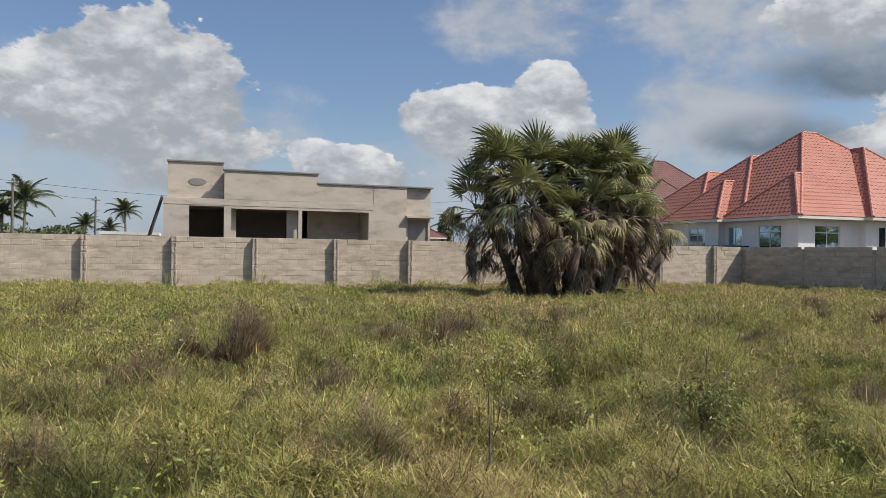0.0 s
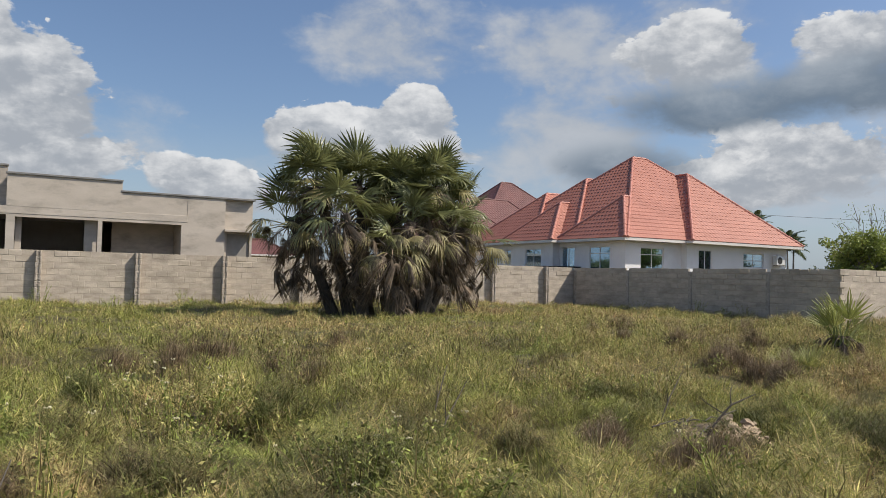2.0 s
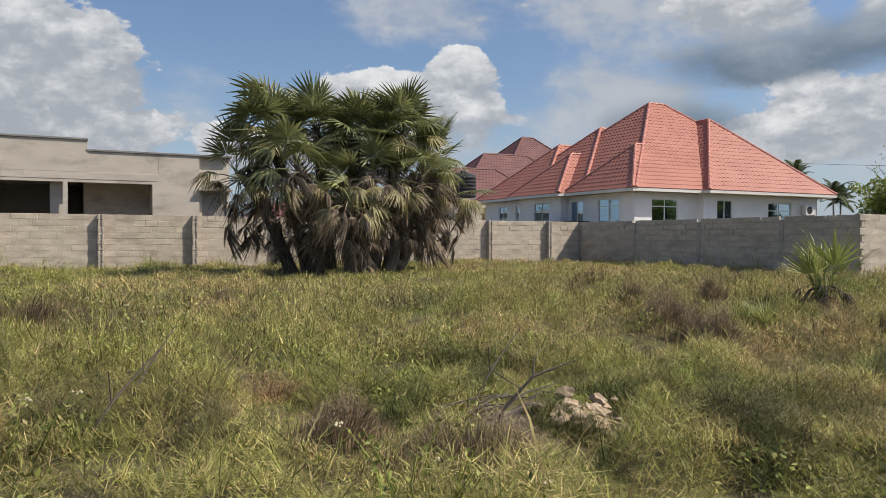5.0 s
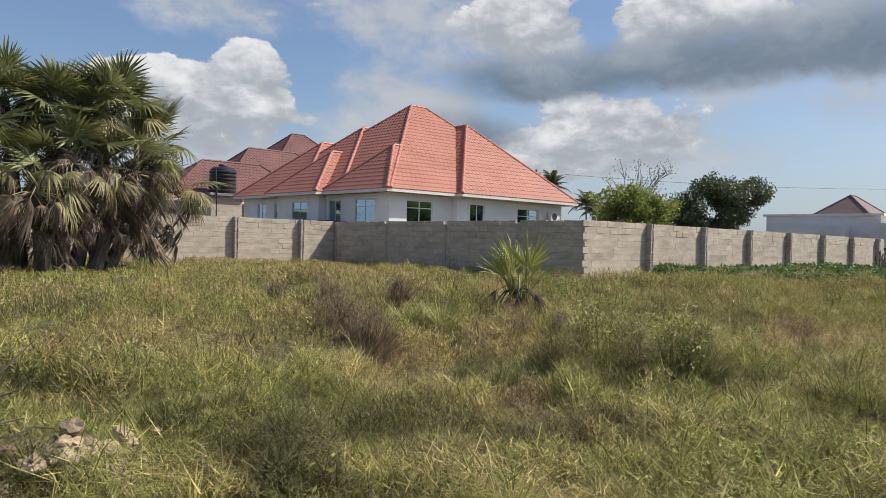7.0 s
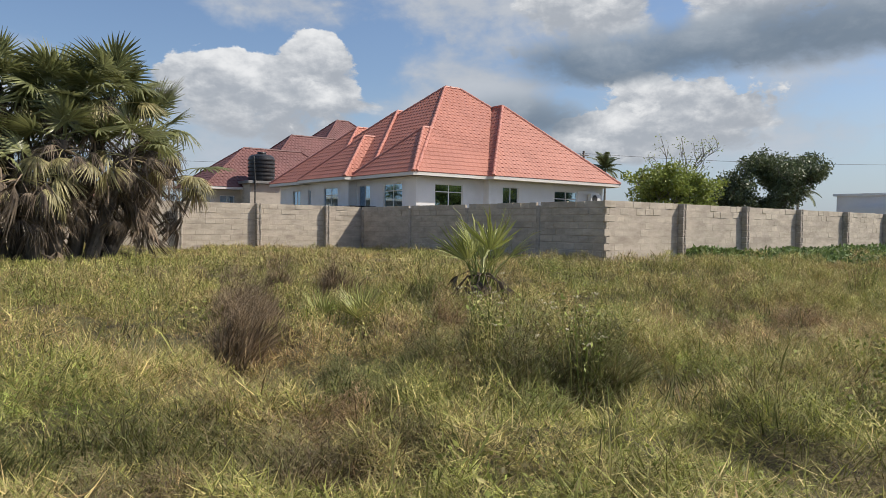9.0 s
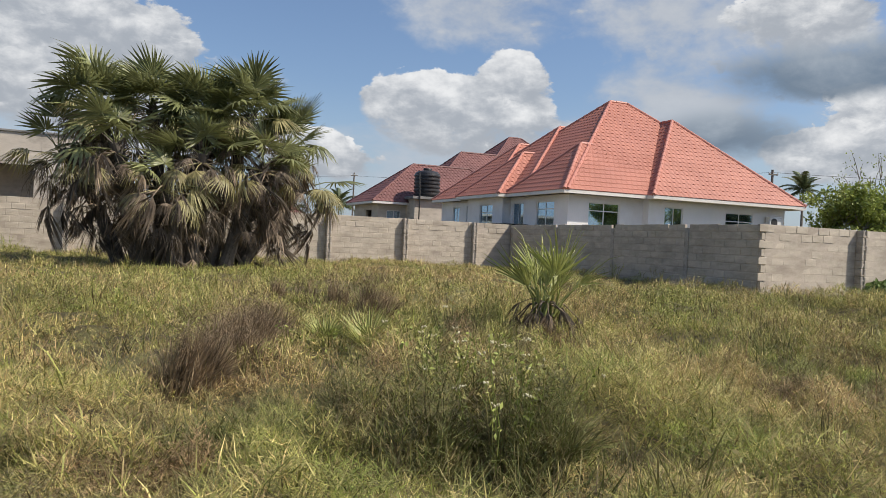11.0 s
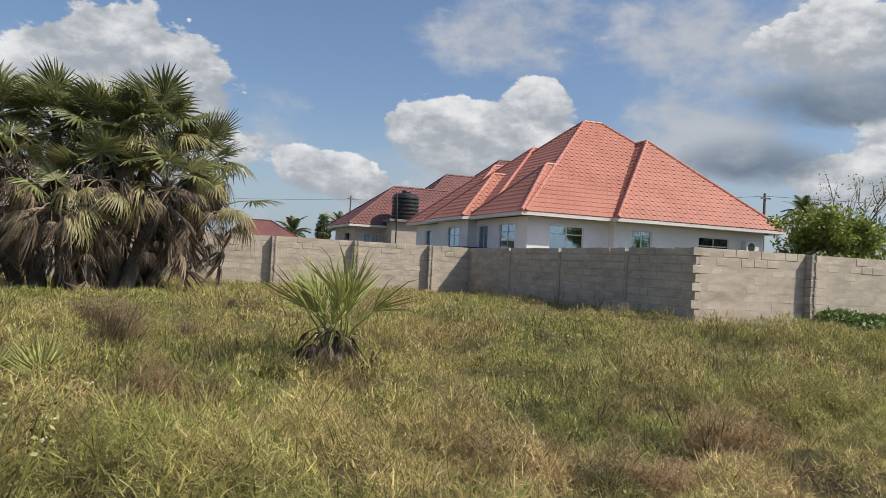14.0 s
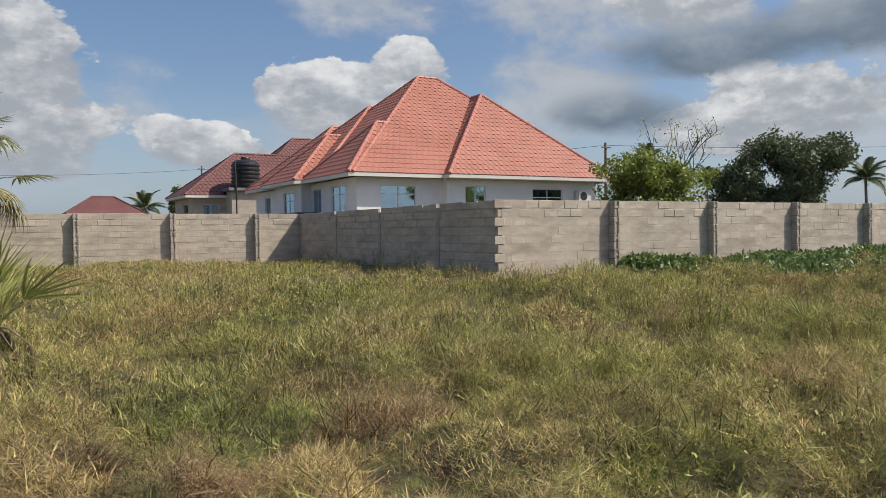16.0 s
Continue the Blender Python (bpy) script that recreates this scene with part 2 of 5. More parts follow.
FIELD = field_material()
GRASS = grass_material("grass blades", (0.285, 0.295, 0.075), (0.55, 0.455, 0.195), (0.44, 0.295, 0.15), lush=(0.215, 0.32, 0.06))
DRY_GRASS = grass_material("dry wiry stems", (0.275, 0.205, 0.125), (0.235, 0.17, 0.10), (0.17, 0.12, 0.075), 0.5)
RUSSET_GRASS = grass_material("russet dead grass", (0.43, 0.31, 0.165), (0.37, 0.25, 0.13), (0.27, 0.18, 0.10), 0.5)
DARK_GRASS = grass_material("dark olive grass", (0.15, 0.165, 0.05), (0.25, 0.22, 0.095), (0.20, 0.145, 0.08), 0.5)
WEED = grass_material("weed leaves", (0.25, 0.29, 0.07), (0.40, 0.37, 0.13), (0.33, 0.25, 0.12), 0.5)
BLOCK = material("sand cement block", (0.40, 0.342, 0.272), (0.60, 0.522, 0.422), 1.3, 0.92, 0.7, 40.0, vary=0.08, stain=(0.33, 0.275, 0.22), stain_scale=0.8, stretch=3.0)
BLOCK_JOINED = material("weathered cement block", (0.40, 0.342, 0.272), (0.60, 0.522, 0.422), 1.3, 0.92, 0.7, 40.0, island=0.08, stain=(0.33, 0.275, 0.22), stain_scale=0.8, stretch=3.0)
MORTAR = material("mortar", (0.37, 0.31, 0.25), (0.56, 0.48, 0.395), 1.3, 0.95, 0.8, 40.0, stain=(0.30, 0.25, 0.2), stain_scale=0.8, stretch=3.0)
PILLAR = material("raw concrete pillar", (0.33, 0.285, 0.235), (0.52, 0.455, 0.385), 5.0, 0.93, 1.0, 45.0, stain=(0.2, 0.18, 0.15), stain_scale=1.8)
RENDER = material("cement render", (0.45, 0.395, 0.33), (0.57, 0.505, 0.43), 0.8, 0.9, 0.3, 25.0, stain=(0.30, 0.265, 0.225), stain_scale=0.7, stretch=2.5)
COPING = material("grey coping", (0.17, 0.17, 0.165), (0.27, 0.26, 0.25), 2.0, 0.85, 0.4, 40.0)
# darker than RENDER; rooms, floor and slab of the unfinished house, and a far wall
INNER = material("grey-brown cement", (0.26, 0.24, 0.21), (0.35, 0.32, 0.28), 1.5, 0.95, 0.4, 30.0)
PLASTER = material("white house paint", (0.79, 0.765, 0.75), (0.88, 0.86, 0.85), 0.7, 0.75, 0.15, 20.0, stain=(0.72, 0.69, 0.66), stain_scale=0.5)
FASCIA = material("white fascia", (0.66, 0.62, 0.57), (0.78, 0.74, 0.69), 1.0, 0.7, 0.1)
ROOF = material("terracotta red roof sheet", (0.33, 0.118, 0.078), (0.44, 0.172, 0.118), 0.6, 0.6, 0.25, 60.0, stain=(0.38, 0.15, 0.11), stain_scale=0.35)
ROOF_CAP = material("red ridge cap", (0.42, 0.16, 0.115), (0.54, 0.235, 0.18), 1.0, 0.55, 0.2, 40.0)
ROOF_BROWN = material("maroon roof sheet", (0.12, 0.047, 0.042), (0.185, 0.075, 0.066), 0.6, 0.6, 0.25, 60.0)
ROOF_FAR = material("faded brown roof", (0.13, 0.085, 0.08), (0.19, 0.125, 0.115), 0.6, 0.7, 0.2)
FRAME = material("white window frame", (0.68, 0.68, 0.68), (0.78, 0.78, 0.77), 2.0, 0.45, 0.05)
GLASS = glass_material()
DARK_METAL = material("dark steel", (0.03, 0.03, 0.03), (0.07, 0.065, 0.06), 4.0, 0.55, 0.2, metal=0.4)
ROOM = material("dim room plaster", (0.35, 0.33, 0.31), (0.45, 0.43, 0.40), 1.0, 0.9, 0.1)
TANK = material("black polythene tank", (0.012, 0.012, 0.013), (0.03, 0.03, 0.032), 2.0, 0.42, 0.1)
TIMBER = material("weathered pole timber", (0.10, 0.085, 0.07), (0.2, 0.175, 0.15), 6.0, 0.9, 0.6, 60.0)
SOIL = material("dark crumbly soil", (0.12, 0.088, 0.06), (0.26, 0.20, 0.14), 7.0, 0.97, 1.5, 30.0, stain=(0.06, 0.045, 0.035), stain_scale=4.0)
STONE = material("broken concrete rubble", (0.27, 0.20, 0.13), (0.56, 0.43, 0.29), 6.0, 0.93, 0.9, 50.0, vary=0.25, stain=(0.2, 0.16, 0.13), stain_scale=3.0)
FAN_LEAF = material("fan palm leaf", (0.11, 0.128, 0.05), (0.30, 0.31, 0.13), 1.4, 0.42, 0.1, island=0.4, see_through=0.28)
FAN_YELLOW = material("yellowing fan palm leaf", (0.24, 0.22, 0.09), (0.44, 0.38, 0.18), 2.0, 0.5, 0.1, island=0.35, see_through=0.25)
FAN_GREY = material("old grey fan palm leaf", (0.07, 0.053, 0.038), (0.18, 0.138, 0.10), 2.0, 0.85, 0.3, island=0.45, see_through=0.1)
FAN_DEAD = material("dead fan palm leaf", (0.11, 0.08, 0.056), (0.34, 0.26, 0.18), 2.0, 0.85, 0.3, island=0.45, see_through=0.1)
YOUNG_LEAF = material("young palm leaf", (0.20, 0.235, 0.055), (0.42, 0.42, 0.14), 2.0, 0.5, 0.1, island=0.3, see_through=0.25)
BARK = material("palm bark", (0.055, 0.045, 0.037), (0.13, 0.11, 0.09), 5.0, 0.95, 1.0, 35.0)
TREE_BARK = material("tree bark", (0.13, 0.11, 0.09), (0.26, 0.23, 0.2), 4.0, 0.95, 0.8, 40.0)
LEAF_BRIGHT = material("bright tree leaf", (0.17, 0.22, 0.04), (0.33, 0.37, 0.09), 0.8, 0.5, 0.0, island=0.4, see_through=0.3)
LEAF_DARK = material("dark mango leaf", (0.07, 0.095, 0.042), (0.16, 0.19, 0.09), 0.8, 0.45, 0.0, island=0.4, see_through=0.2)
LEAF_COCO = material("coconut frond", (0.07, 0.095, 0.04), (0.15, 0.175, 0.08), 0.8, 0.45, 0.0, island=0.3, see_through=0.2)
CREEPER = material("creeper leaf", (0.075, 0.125, 0.035), (0.22, 0.29, 0.09), 3.0, 0.5, 0.0, island=0.4, see_through=0.25)
FLOWER = material("white weed flower", (0.5, 0.45, 0.27), (0.7, 0.64, 0.44), 3.0, 0.8, 0.0)
WHITEWASH = material("far off-white wall", (0.74, 0.71, 0.68), (0.86, 0.83, 0.8), 0.4, 0.85, 0.1, stain=(0.5, 0.48, 0.46), stain_scale=0.2)
CAR_PAINT = material("silver blue car paint", (0.30, 0.36, 0.42), (0.36, 0.42, 0.48), 1.0, 0.25, 0.0, metal=0.5, coat=0.6)
RUBBER = material("black rubber", (0.015, 0.015, 0.015), (0.03, 0.03, 0.03), 3.0, 0.8, 0.1)
WIRE = material("black cable", (0.02, 0.02, 0.02), (0.04, 0.04, 0.04), 3.0, 0.7, 0.0)
AC_WHITE = material("white air conditioner casing", (0.68, 0.67, 0.65), (0.78, 0.77, 0.75), 2.0, 0.5, 0.05)

# ---- mesh helpers ----


def mesh_object(name, bm, mat, parent=None, label="", smooth=False):
    mesh = bpy.data.meshes.new(name)
    bm.to_mesh(mesh)
    bm.free()
    if smooth:
        mesh.shade_smooth()
    mesh.materials.append(mat)
    ob = new(name, mesh)
    ob.parent = parent
    if label:
        ob["label"] = label
    return ob


def part(name, bm, mat, parent, label="", smooth=False):
    return mesh_object(name, bm, mat, parent, label, smooth)


def array_object(name, verts, faces, mat, parent=None, smooth=False):
    """A mesh from numpy arrays of computed places; faces all have as many corners."""
    mesh = bpy.data.meshes.new(name)
    verts, faces = np.asarray(verts, dtype=np.float32), np.asarray(faces, dtype=np.int32)
    count, sides = faces.shape
    mesh.vertices.add(len(verts))
    mesh.vertices.foreach_set("co", verts.ravel())
    mesh.loops.add(count * sides)
    mesh.loops.foreach_set("vertex_index", faces.ravel())
    mesh.polygons.add(count)
    mesh.polygons.foreach_set("loop_start", np.arange(count, dtype=np.int32) * sides)
    mesh.update(calc_edges=True)
    mesh.validate()
    mesh.shade_smooth() if smooth else mesh.shade_flat()
    mesh.materials.append(mat)
    ob = new(name, mesh)
    ob.parent = parent
    return ob


def thing(name, label, category, group="", kind="", at=(0, 0, 0)):
    ob = new(name)
    ob.location = at
    return tagged(ob, label, category, group, kind)


def box(bm, x0, x1, y0, y1, z0, z1, bevel=0.0):
    made = bmesh.ops.create_cube(bm, size=1.0, matrix=Matrix.LocRotScale(((x0 + x1) / 2, (y0 + y1) / 2, (z0 + z1) / 2), None, (x1 - x0, y1 - y0, z1 - z0)))
    if bevel:
        edges = list({e for v in made["verts"] for e in v.link_edges})
        bmesh.ops.bevel(bm, geom=edges, offset=bevel, segments=1, affect="EDGES")
    return bm


def boxed(*boxes, bevel=0.0):
    bm = bmesh.new()
    for b in boxes:
        box(bm, *b, bevel=bevel)
    return bm


def tube(bm, points, radii, sides=8):
    """A bent, tapered round bar through points."""
    rings = []
    for i, p in enumerate(points):
        a, b = Vector(points[max(i - 1, 0)]), Vector(points[min(i + 1, len(points) - 1)])
        q = (b - a).to_track_quat("Z", "Y")
        rings.append([bm.verts.new(Vector(p) + q @ Vector((radii[i] * math.cos(2 * math.pi * k / sides), radii[i] * math.sin(2 * math.pi * k / sides), 0))) for k in range(sides)])
    for a, b in zip(rings, rings[1:]):
        for k in range(sides):
            bm.faces.new((a[k], a[(k + 1) % sides], b[(k + 1) % sides], b[k]))
    bm.faces.new(rings[-1])
    bm.faces.new(rings[0][::-1])
    return bm


# ---- ground ----


LATTICE = np.random.default_rng(77).uniform(-1.0, 1.0, (64, 64))


def lumps(x, y, size, shift):
    """Smooth uneven bumps about size metres across, from -1 to 1."""
    u, v = np.asarray(x, float) / size + shift, np.asarray(y, float) / size + 0.37 * shift
    u, v = 0.88 * u + 0.47 * v, 0.88 * v - 0.47 * u
    i, j = np.floor(u).astype(int), np.floor(v).astype(int)
    f, g = u - i, v - j
    f, g = f * f * (3 - 2 * f), g * g * (3 - 2 * g)
    a = LATTICE[i % 64, j % 64] * (1 - f) + LATTICE[(i + 1) % 64, j % 64] * f
    b = LATTICE[i % 64, (j + 1) % 64] * (1 - f) + LATTICE[(i + 1) % 64, (j + 1) % 64] * f
    return a * (1 - g) + b * g


def ground_height(x, y):
    """The field's height: gently rising to the walls, higher where the walk begins, with low mounds and hummocks."""
    rise = 0.11 + 0.022 * np.clip(y - 4.0, 0.0, 14.0)
    start = 0.30 * np.exp(-((x + 2.0) ** 2 + (y - 2.0) ** 2) / 60.0)
    mounds = 0.06 * np.sin(0.61 * x + 0.4 * y) * np.sin(0.43 * y - 0.27 * x + 1.0) + 0.09 * lumps(x, y, 2.1, 3.0) + 0.11 * lumps(x, y, 0.95, 11.0) + 0.05 * lumps(x, y, 0.5, 23.0)
    near = np.exp(-((np.hypot(x - 15.0, y - 15.0)) / 45.0) ** 4)
    hollow = 0.75 * np.exp(-(((x - 66.0) / 8.0) ** 2) - ((y - 14.5) / 5.0) ** 2)
    return (rise + start + mounds) * near + 0.30 * (1 - near) - hollow


def build_ground():
    def axis(centre):
        inner = np.concatenate((np.arange(-45.0, -22.1, 0.8), np.arange(-22.0, 22.0, 0.25), np.arange(22.0, 45.1, 0.8)))
        outer = 45.0 * 1.28 ** np.arange(1, 17)
        return centre + np.concatenate((-outer[::-1], inner, outer))
    xs, ys = axis(15.0), axis(15.0)
    gx, gy = np.meshgrid(xs, ys)
    verts = np.stack((gx, gy, ground_height(gx, gy)), -1).reshape(-1, 3)
    w = len(xs)
    i, j = np.meshgrid(np.arange(w - 1), np.arange(len(ys) - 1))
    a = (j * w + i).ravel()
    faces = np.stack((a, a + 1, a + w + 1, a + w), -1)
    ob = array_object("ground", verts, faces, FIELD, smooth=True)
    tagged(ob, "uneven overgrown field of earth and dry grass", "ground", kind="structure")


build_ground()
TOP = 2.605
COURSE = 0.2475
WALL_LEVELS = 10

# ---- boundary walls: cores and pillars (their blocks come last) ----
A_FACE, C_FACE, B_FACE = 34.62, 18.40, 30.42
A_PILLARS = [-21.6, -18.0, -14.5, -10.9, -7.4, -3.83, -0.24, 3.19, 6.89, 10.51, 14.05, 17.6, 21.14, 24.81, 28.39]
C_PILLARS = [34.52, 38.75, 43.0, 47.3, 51.6, 55.85, 60.1]
B_PILLARS = [21.68, 25.96, 30.19]
DEEP = 0.15

wall_a = mesh_object("wall_north", boxed((-26.0, B_FACE, A_FACE + 0.0015, A_FACE + DEEP, -0.2, TOP - 0.01)), MORTAR)
tagged(wall_a, "long boundary wall of pale sand-cement blocks with projecting pillars", "wall", kind="structure")
wall_b = mesh_object("wall_east", boxed((B_FACE + 0.011, B_FACE + DEEP, C_FACE + 0.03, A_FACE + DEEP, -0.2, TOP - 0.16)), MORTAR)
tagged(wall_b, "shaded return of the boundary wall in grey cement blocks", "wall", kind="structure")
wall_c = mesh_object("wall_south", boxed((B_FACE + 0.16, 61.6, C_FACE - 0.001, C_FACE + DEEP, -0.2, TOP - 0.01)), MORTAR)
tagged(wall_c, "boundary wall of roughly laid sand-cement blocks beside the field", "wall", kind="structure")


def pillar_mesh(seed):
    """A pillar front, x across and -y towards the field: toothed block ends on both sides of a strip of raw concrete."""
    rnd = random.Random(seed)
    bm = bmesh.new()
    box(bm, -0.085, 0.085, -0.215, 0.0, -0.3, TOP - 0.02)
    z = TOP
    while z > -0.1:
        for side in (-1, 1):
            inner = rnd.uniform(0.02, 0.055)
            outer = 0.115 + rnd.uniform(-0.012, 0.012)
            x0, x1 = sorted((side * inner, side * outer))
            box(bm, x0, x1, -0.25 + rnd.uniform(-0.008, 0.008), 0.0, z - COURSE + rnd.uniform(0.012, 0.03), z - rnd.uniform(0.0, 0.012), bevel=0.012)
        if rnd.random() < 0.8:
            h = z - rnd.uniform(0.02, 0.2)
            box(bm, -0.06, 0.06, -0.242, -0.1, h - rnd.uniform(0.03, 0.07), h, bevel=0.01)
        z -= COURSE
    return bm


for k, x in enumerate(A_PILLARS):
    ob = part("pillar", pillar_mesh(k), PILLAR, wall_a, "raw concrete pillar with toothed block ends")
    ob.location = (x, A_FACE, random.uniform(-0.015, 0.01))
for k, x in enumerate(C_PILLARS):
    ob = part("pillar", pillar_mesh(50 + k), PILLAR, wall_c, "raw concrete pillar with toothed block ends")
    ob.location = (x, C_FACE, random.uniform(-0.015, 0.01))
for k, y in enumerate(B_PILLARS + [34.45]):
    bm = bmesh.new()
    box(bm, B_FACE - 0.035, B_FACE + 0.32, y - 0.10, y + 0.10, -0.2, TOP - 0.13 - 0.03 * (k % 2), bevel=0.015)
    part("pillar", bm, PILLAR, wall_b, "raw concrete pillar cast into the wall")

# ---- houses ----
TILE, WAVE = 0.37, 0.31


def tile_face(parent, corners, mat):
    """Courses of pressed sheet tiles over a flat roof face; corners: eave start, eave end, then the upper edge back to the start."""
    p = [Vector(c) for c in corners]
    along = (p[1] - p[0]).normalized()
    normal = along.cross(p[-1] - p[0]).normalized()
    if normal.z < 0:
        normal = -normal
    up = normal.cross(along).normalized()
    if up.z < 0:
        up = -up
    flat = [((c - p[0]).dot(along), (c - p[0]).dot(up)) for c in p]
    top = max(v for _, v in flat)

    def span(v):
        us = []
        for (u0, v0), (u1, v1) in zip(flat, flat[1:] + flat[:1]):
            if abs(v1 - v0) > 1e-6 and min(v0, v1) - 1e-6 <= v <= max(v0, v1) + 1e-6:
                us.append(u0 + (u1 - u0) * (v - v0) / (v1 - v0))
        return (min(us), max(us)) if us else (0.0, 0.0)

    count = max(1, round(top / TILE))
    step = top / count
    for k in range(count):
        v0, v1 = k * step, min(top - 0.01, (k + 1) * step + 0.01)
        a0, b0 = span(max(v0, 0.001))
        a1, b1 = span(v1)
        n = max(3, int((b0 - a0) / (WAVE / 5)))
        u = np.linspace(a0, b0, n)
        ut = np.clip(u, a1, b1)
        def lift(w, base, amount):
            phase = (w / WAVE + 0.5 * (k % 2)) % 1.0
            return base + amount * np.abs(np.sin(math.pi * phase))
        rows = [(u, np.full(n, v0), np.full(n, 0.0)), (u, np.full(n, v0), lift(u, 0.017, 0.03)), (ut, np.full(n, v1), lift(ut, 0.006, 0.022))]
        verts = np.concatenate([np.array(p[0])[None] + r[0][:, None] * np.array(along) + r[1][:, None] * np.array(up) + r[2][:, None] * np.array(normal) for r in rows])
        i = np.arange(n - 1)
        faces = np.concatenate([np.stack((i, i + 1, i + 1 + n, i + n), -1), np.stack((i + n, i + 1 + n, i + 1 + 2 * n, i + 2 * n), -1)])
        array_object("tile_course", verts, faces, mat, parent)


def cap(parent, a, b, mat, radius=0.10):
    """Ridge or hip capping in short overlapping lengths."""
    a, b = Vector(a), Vector(b)
    n = max(1, round((b - a).length / 0.45))
    bm = bmesh.new()
    lift = Vector((0, 0, 0.02))
    stops = [f for k in range(n) for f in ((k + 0.01) / n, (k + 0.97) / n)]
    tube(bm, [a.lerp(b, f) + lift for f in stops], [radius, radius * 0.84] * n, 8)
    part("ridge_cap", bm, mat, parent)


def hip_roof(house, x0, x1, y0, y1, z0, ridge, z1, mat, cap_mat, skip=(), tiles="fl"):
    """A hipped roof over a rectangle; ridge: its two ends (x, y), front or left end first. skip: hips without capping; tiles: faces with courses."""
    r0, r1 = (*ridge[0], z1), (*ridge[1], z1)
    fl, fr, br, bl = (x0, y0, z0), (x1, y0, z0), (x1, y1, z0), (x0, y1, z0)
    along_x = abs(r1[0] - r0[0]) > abs(r1[1] - r0[1])
    if along_x:
        sides = {"f": [fl, fr, r1, r0], "b": [br, bl, r0, r1], "l": [bl, fl, r0], "r": [fr, br, r1]}
        hips = {"fl": (fl, r0), "bl": (bl, r0), "fr": (fr, r1), "br": (br, r1)}
    else:
        sides = {"f": [fl, fr, r0], "b": [br, bl, r1], "l": [bl, fl, r0, r1], "r": [fr, br, r1, r0]}
        hips = {"fl": (fl, r0), "fr": (fr, r0), "bl": (bl, r1), "br": (br, r1)}
    bm = bmesh.new()
    for key, pts in sides.items():
        bm.faces.new([bm.verts.new(p) for p in pts])
    roof = part("roof", bm, mat, house)
    for key in tiles:
        tile_face(roof, sides[key], mat)
    for key, (a, b) in hips.items():
        if key not in skip:
            cap(roof, a, b, cap_mat)
    cap(roof, r0, r1, cap_mat)
    d = 0.03
    bm = boxed((x0 + d, x1 - d, y0 - 0.0, y0 + d, z0 - 0.17, z0 - 0.005), (x0, x0 + d, y0, y1, z0 - 0.17, z0 - 0.005),
               (x1 - d, x1, y0, y1, z0 - 0.17, z0 - 0.005), (x0 + d, x1 - d, y1 - d, y1, z0 - 0.17, z0 - 0.005))
    part("fascia", bm, FASCIA, house, "off-white fascia board")
    part("soffit", boxed((x0 + 2 * d, x1 - 2 * d, y0 + 2 * d, y1 - 2 * d, z0 - 0.14, z0 - 0.10)), FASCIA, house)
    return roof


def wall_part(house, axis, face, a0, a1, z0, z1, openings=(), mat=None, thick=0.2, name="wall"):
    """A wall along x ('x', its outer face at y = face) or along y, pierced by openings (a, b, bottom, top)."""
    cuts = sorted({a0, a1, *[v for o in openings for v in o[:2]]})
    levels = sorted({z0, z1, *[v for o in openings for v in o[2:]]})
    bm = bmesh.new()
    for u0, u1 in zip(cuts, cuts[1:]):
        solid = []
        for w0, w1 in zip(levels, levels[1:]):
            um, wm = (u0 + u1) / 2, (w0 + w1) / 2
            if any(o[0] < um < o[1] and o[2] < wm < o[3] for o in openings):
                continue
            if solid and abs(solid[-1][1] - w0) < 1e-6:
                solid[-1][1] = w1
            else:
                solid.append([w0, w1])
        for w0, w1 in solid:
            if axis == "x":
                box(bm, u0, u1, face, face + thick, w0, w1)
            else:
                box(bm, face, face + thick, u0, u1, w0, w1)
    bmesh.ops.remove_doubles(bm, verts=bm.verts, dist=0.0005)
    return part(name, bm, mat, house)


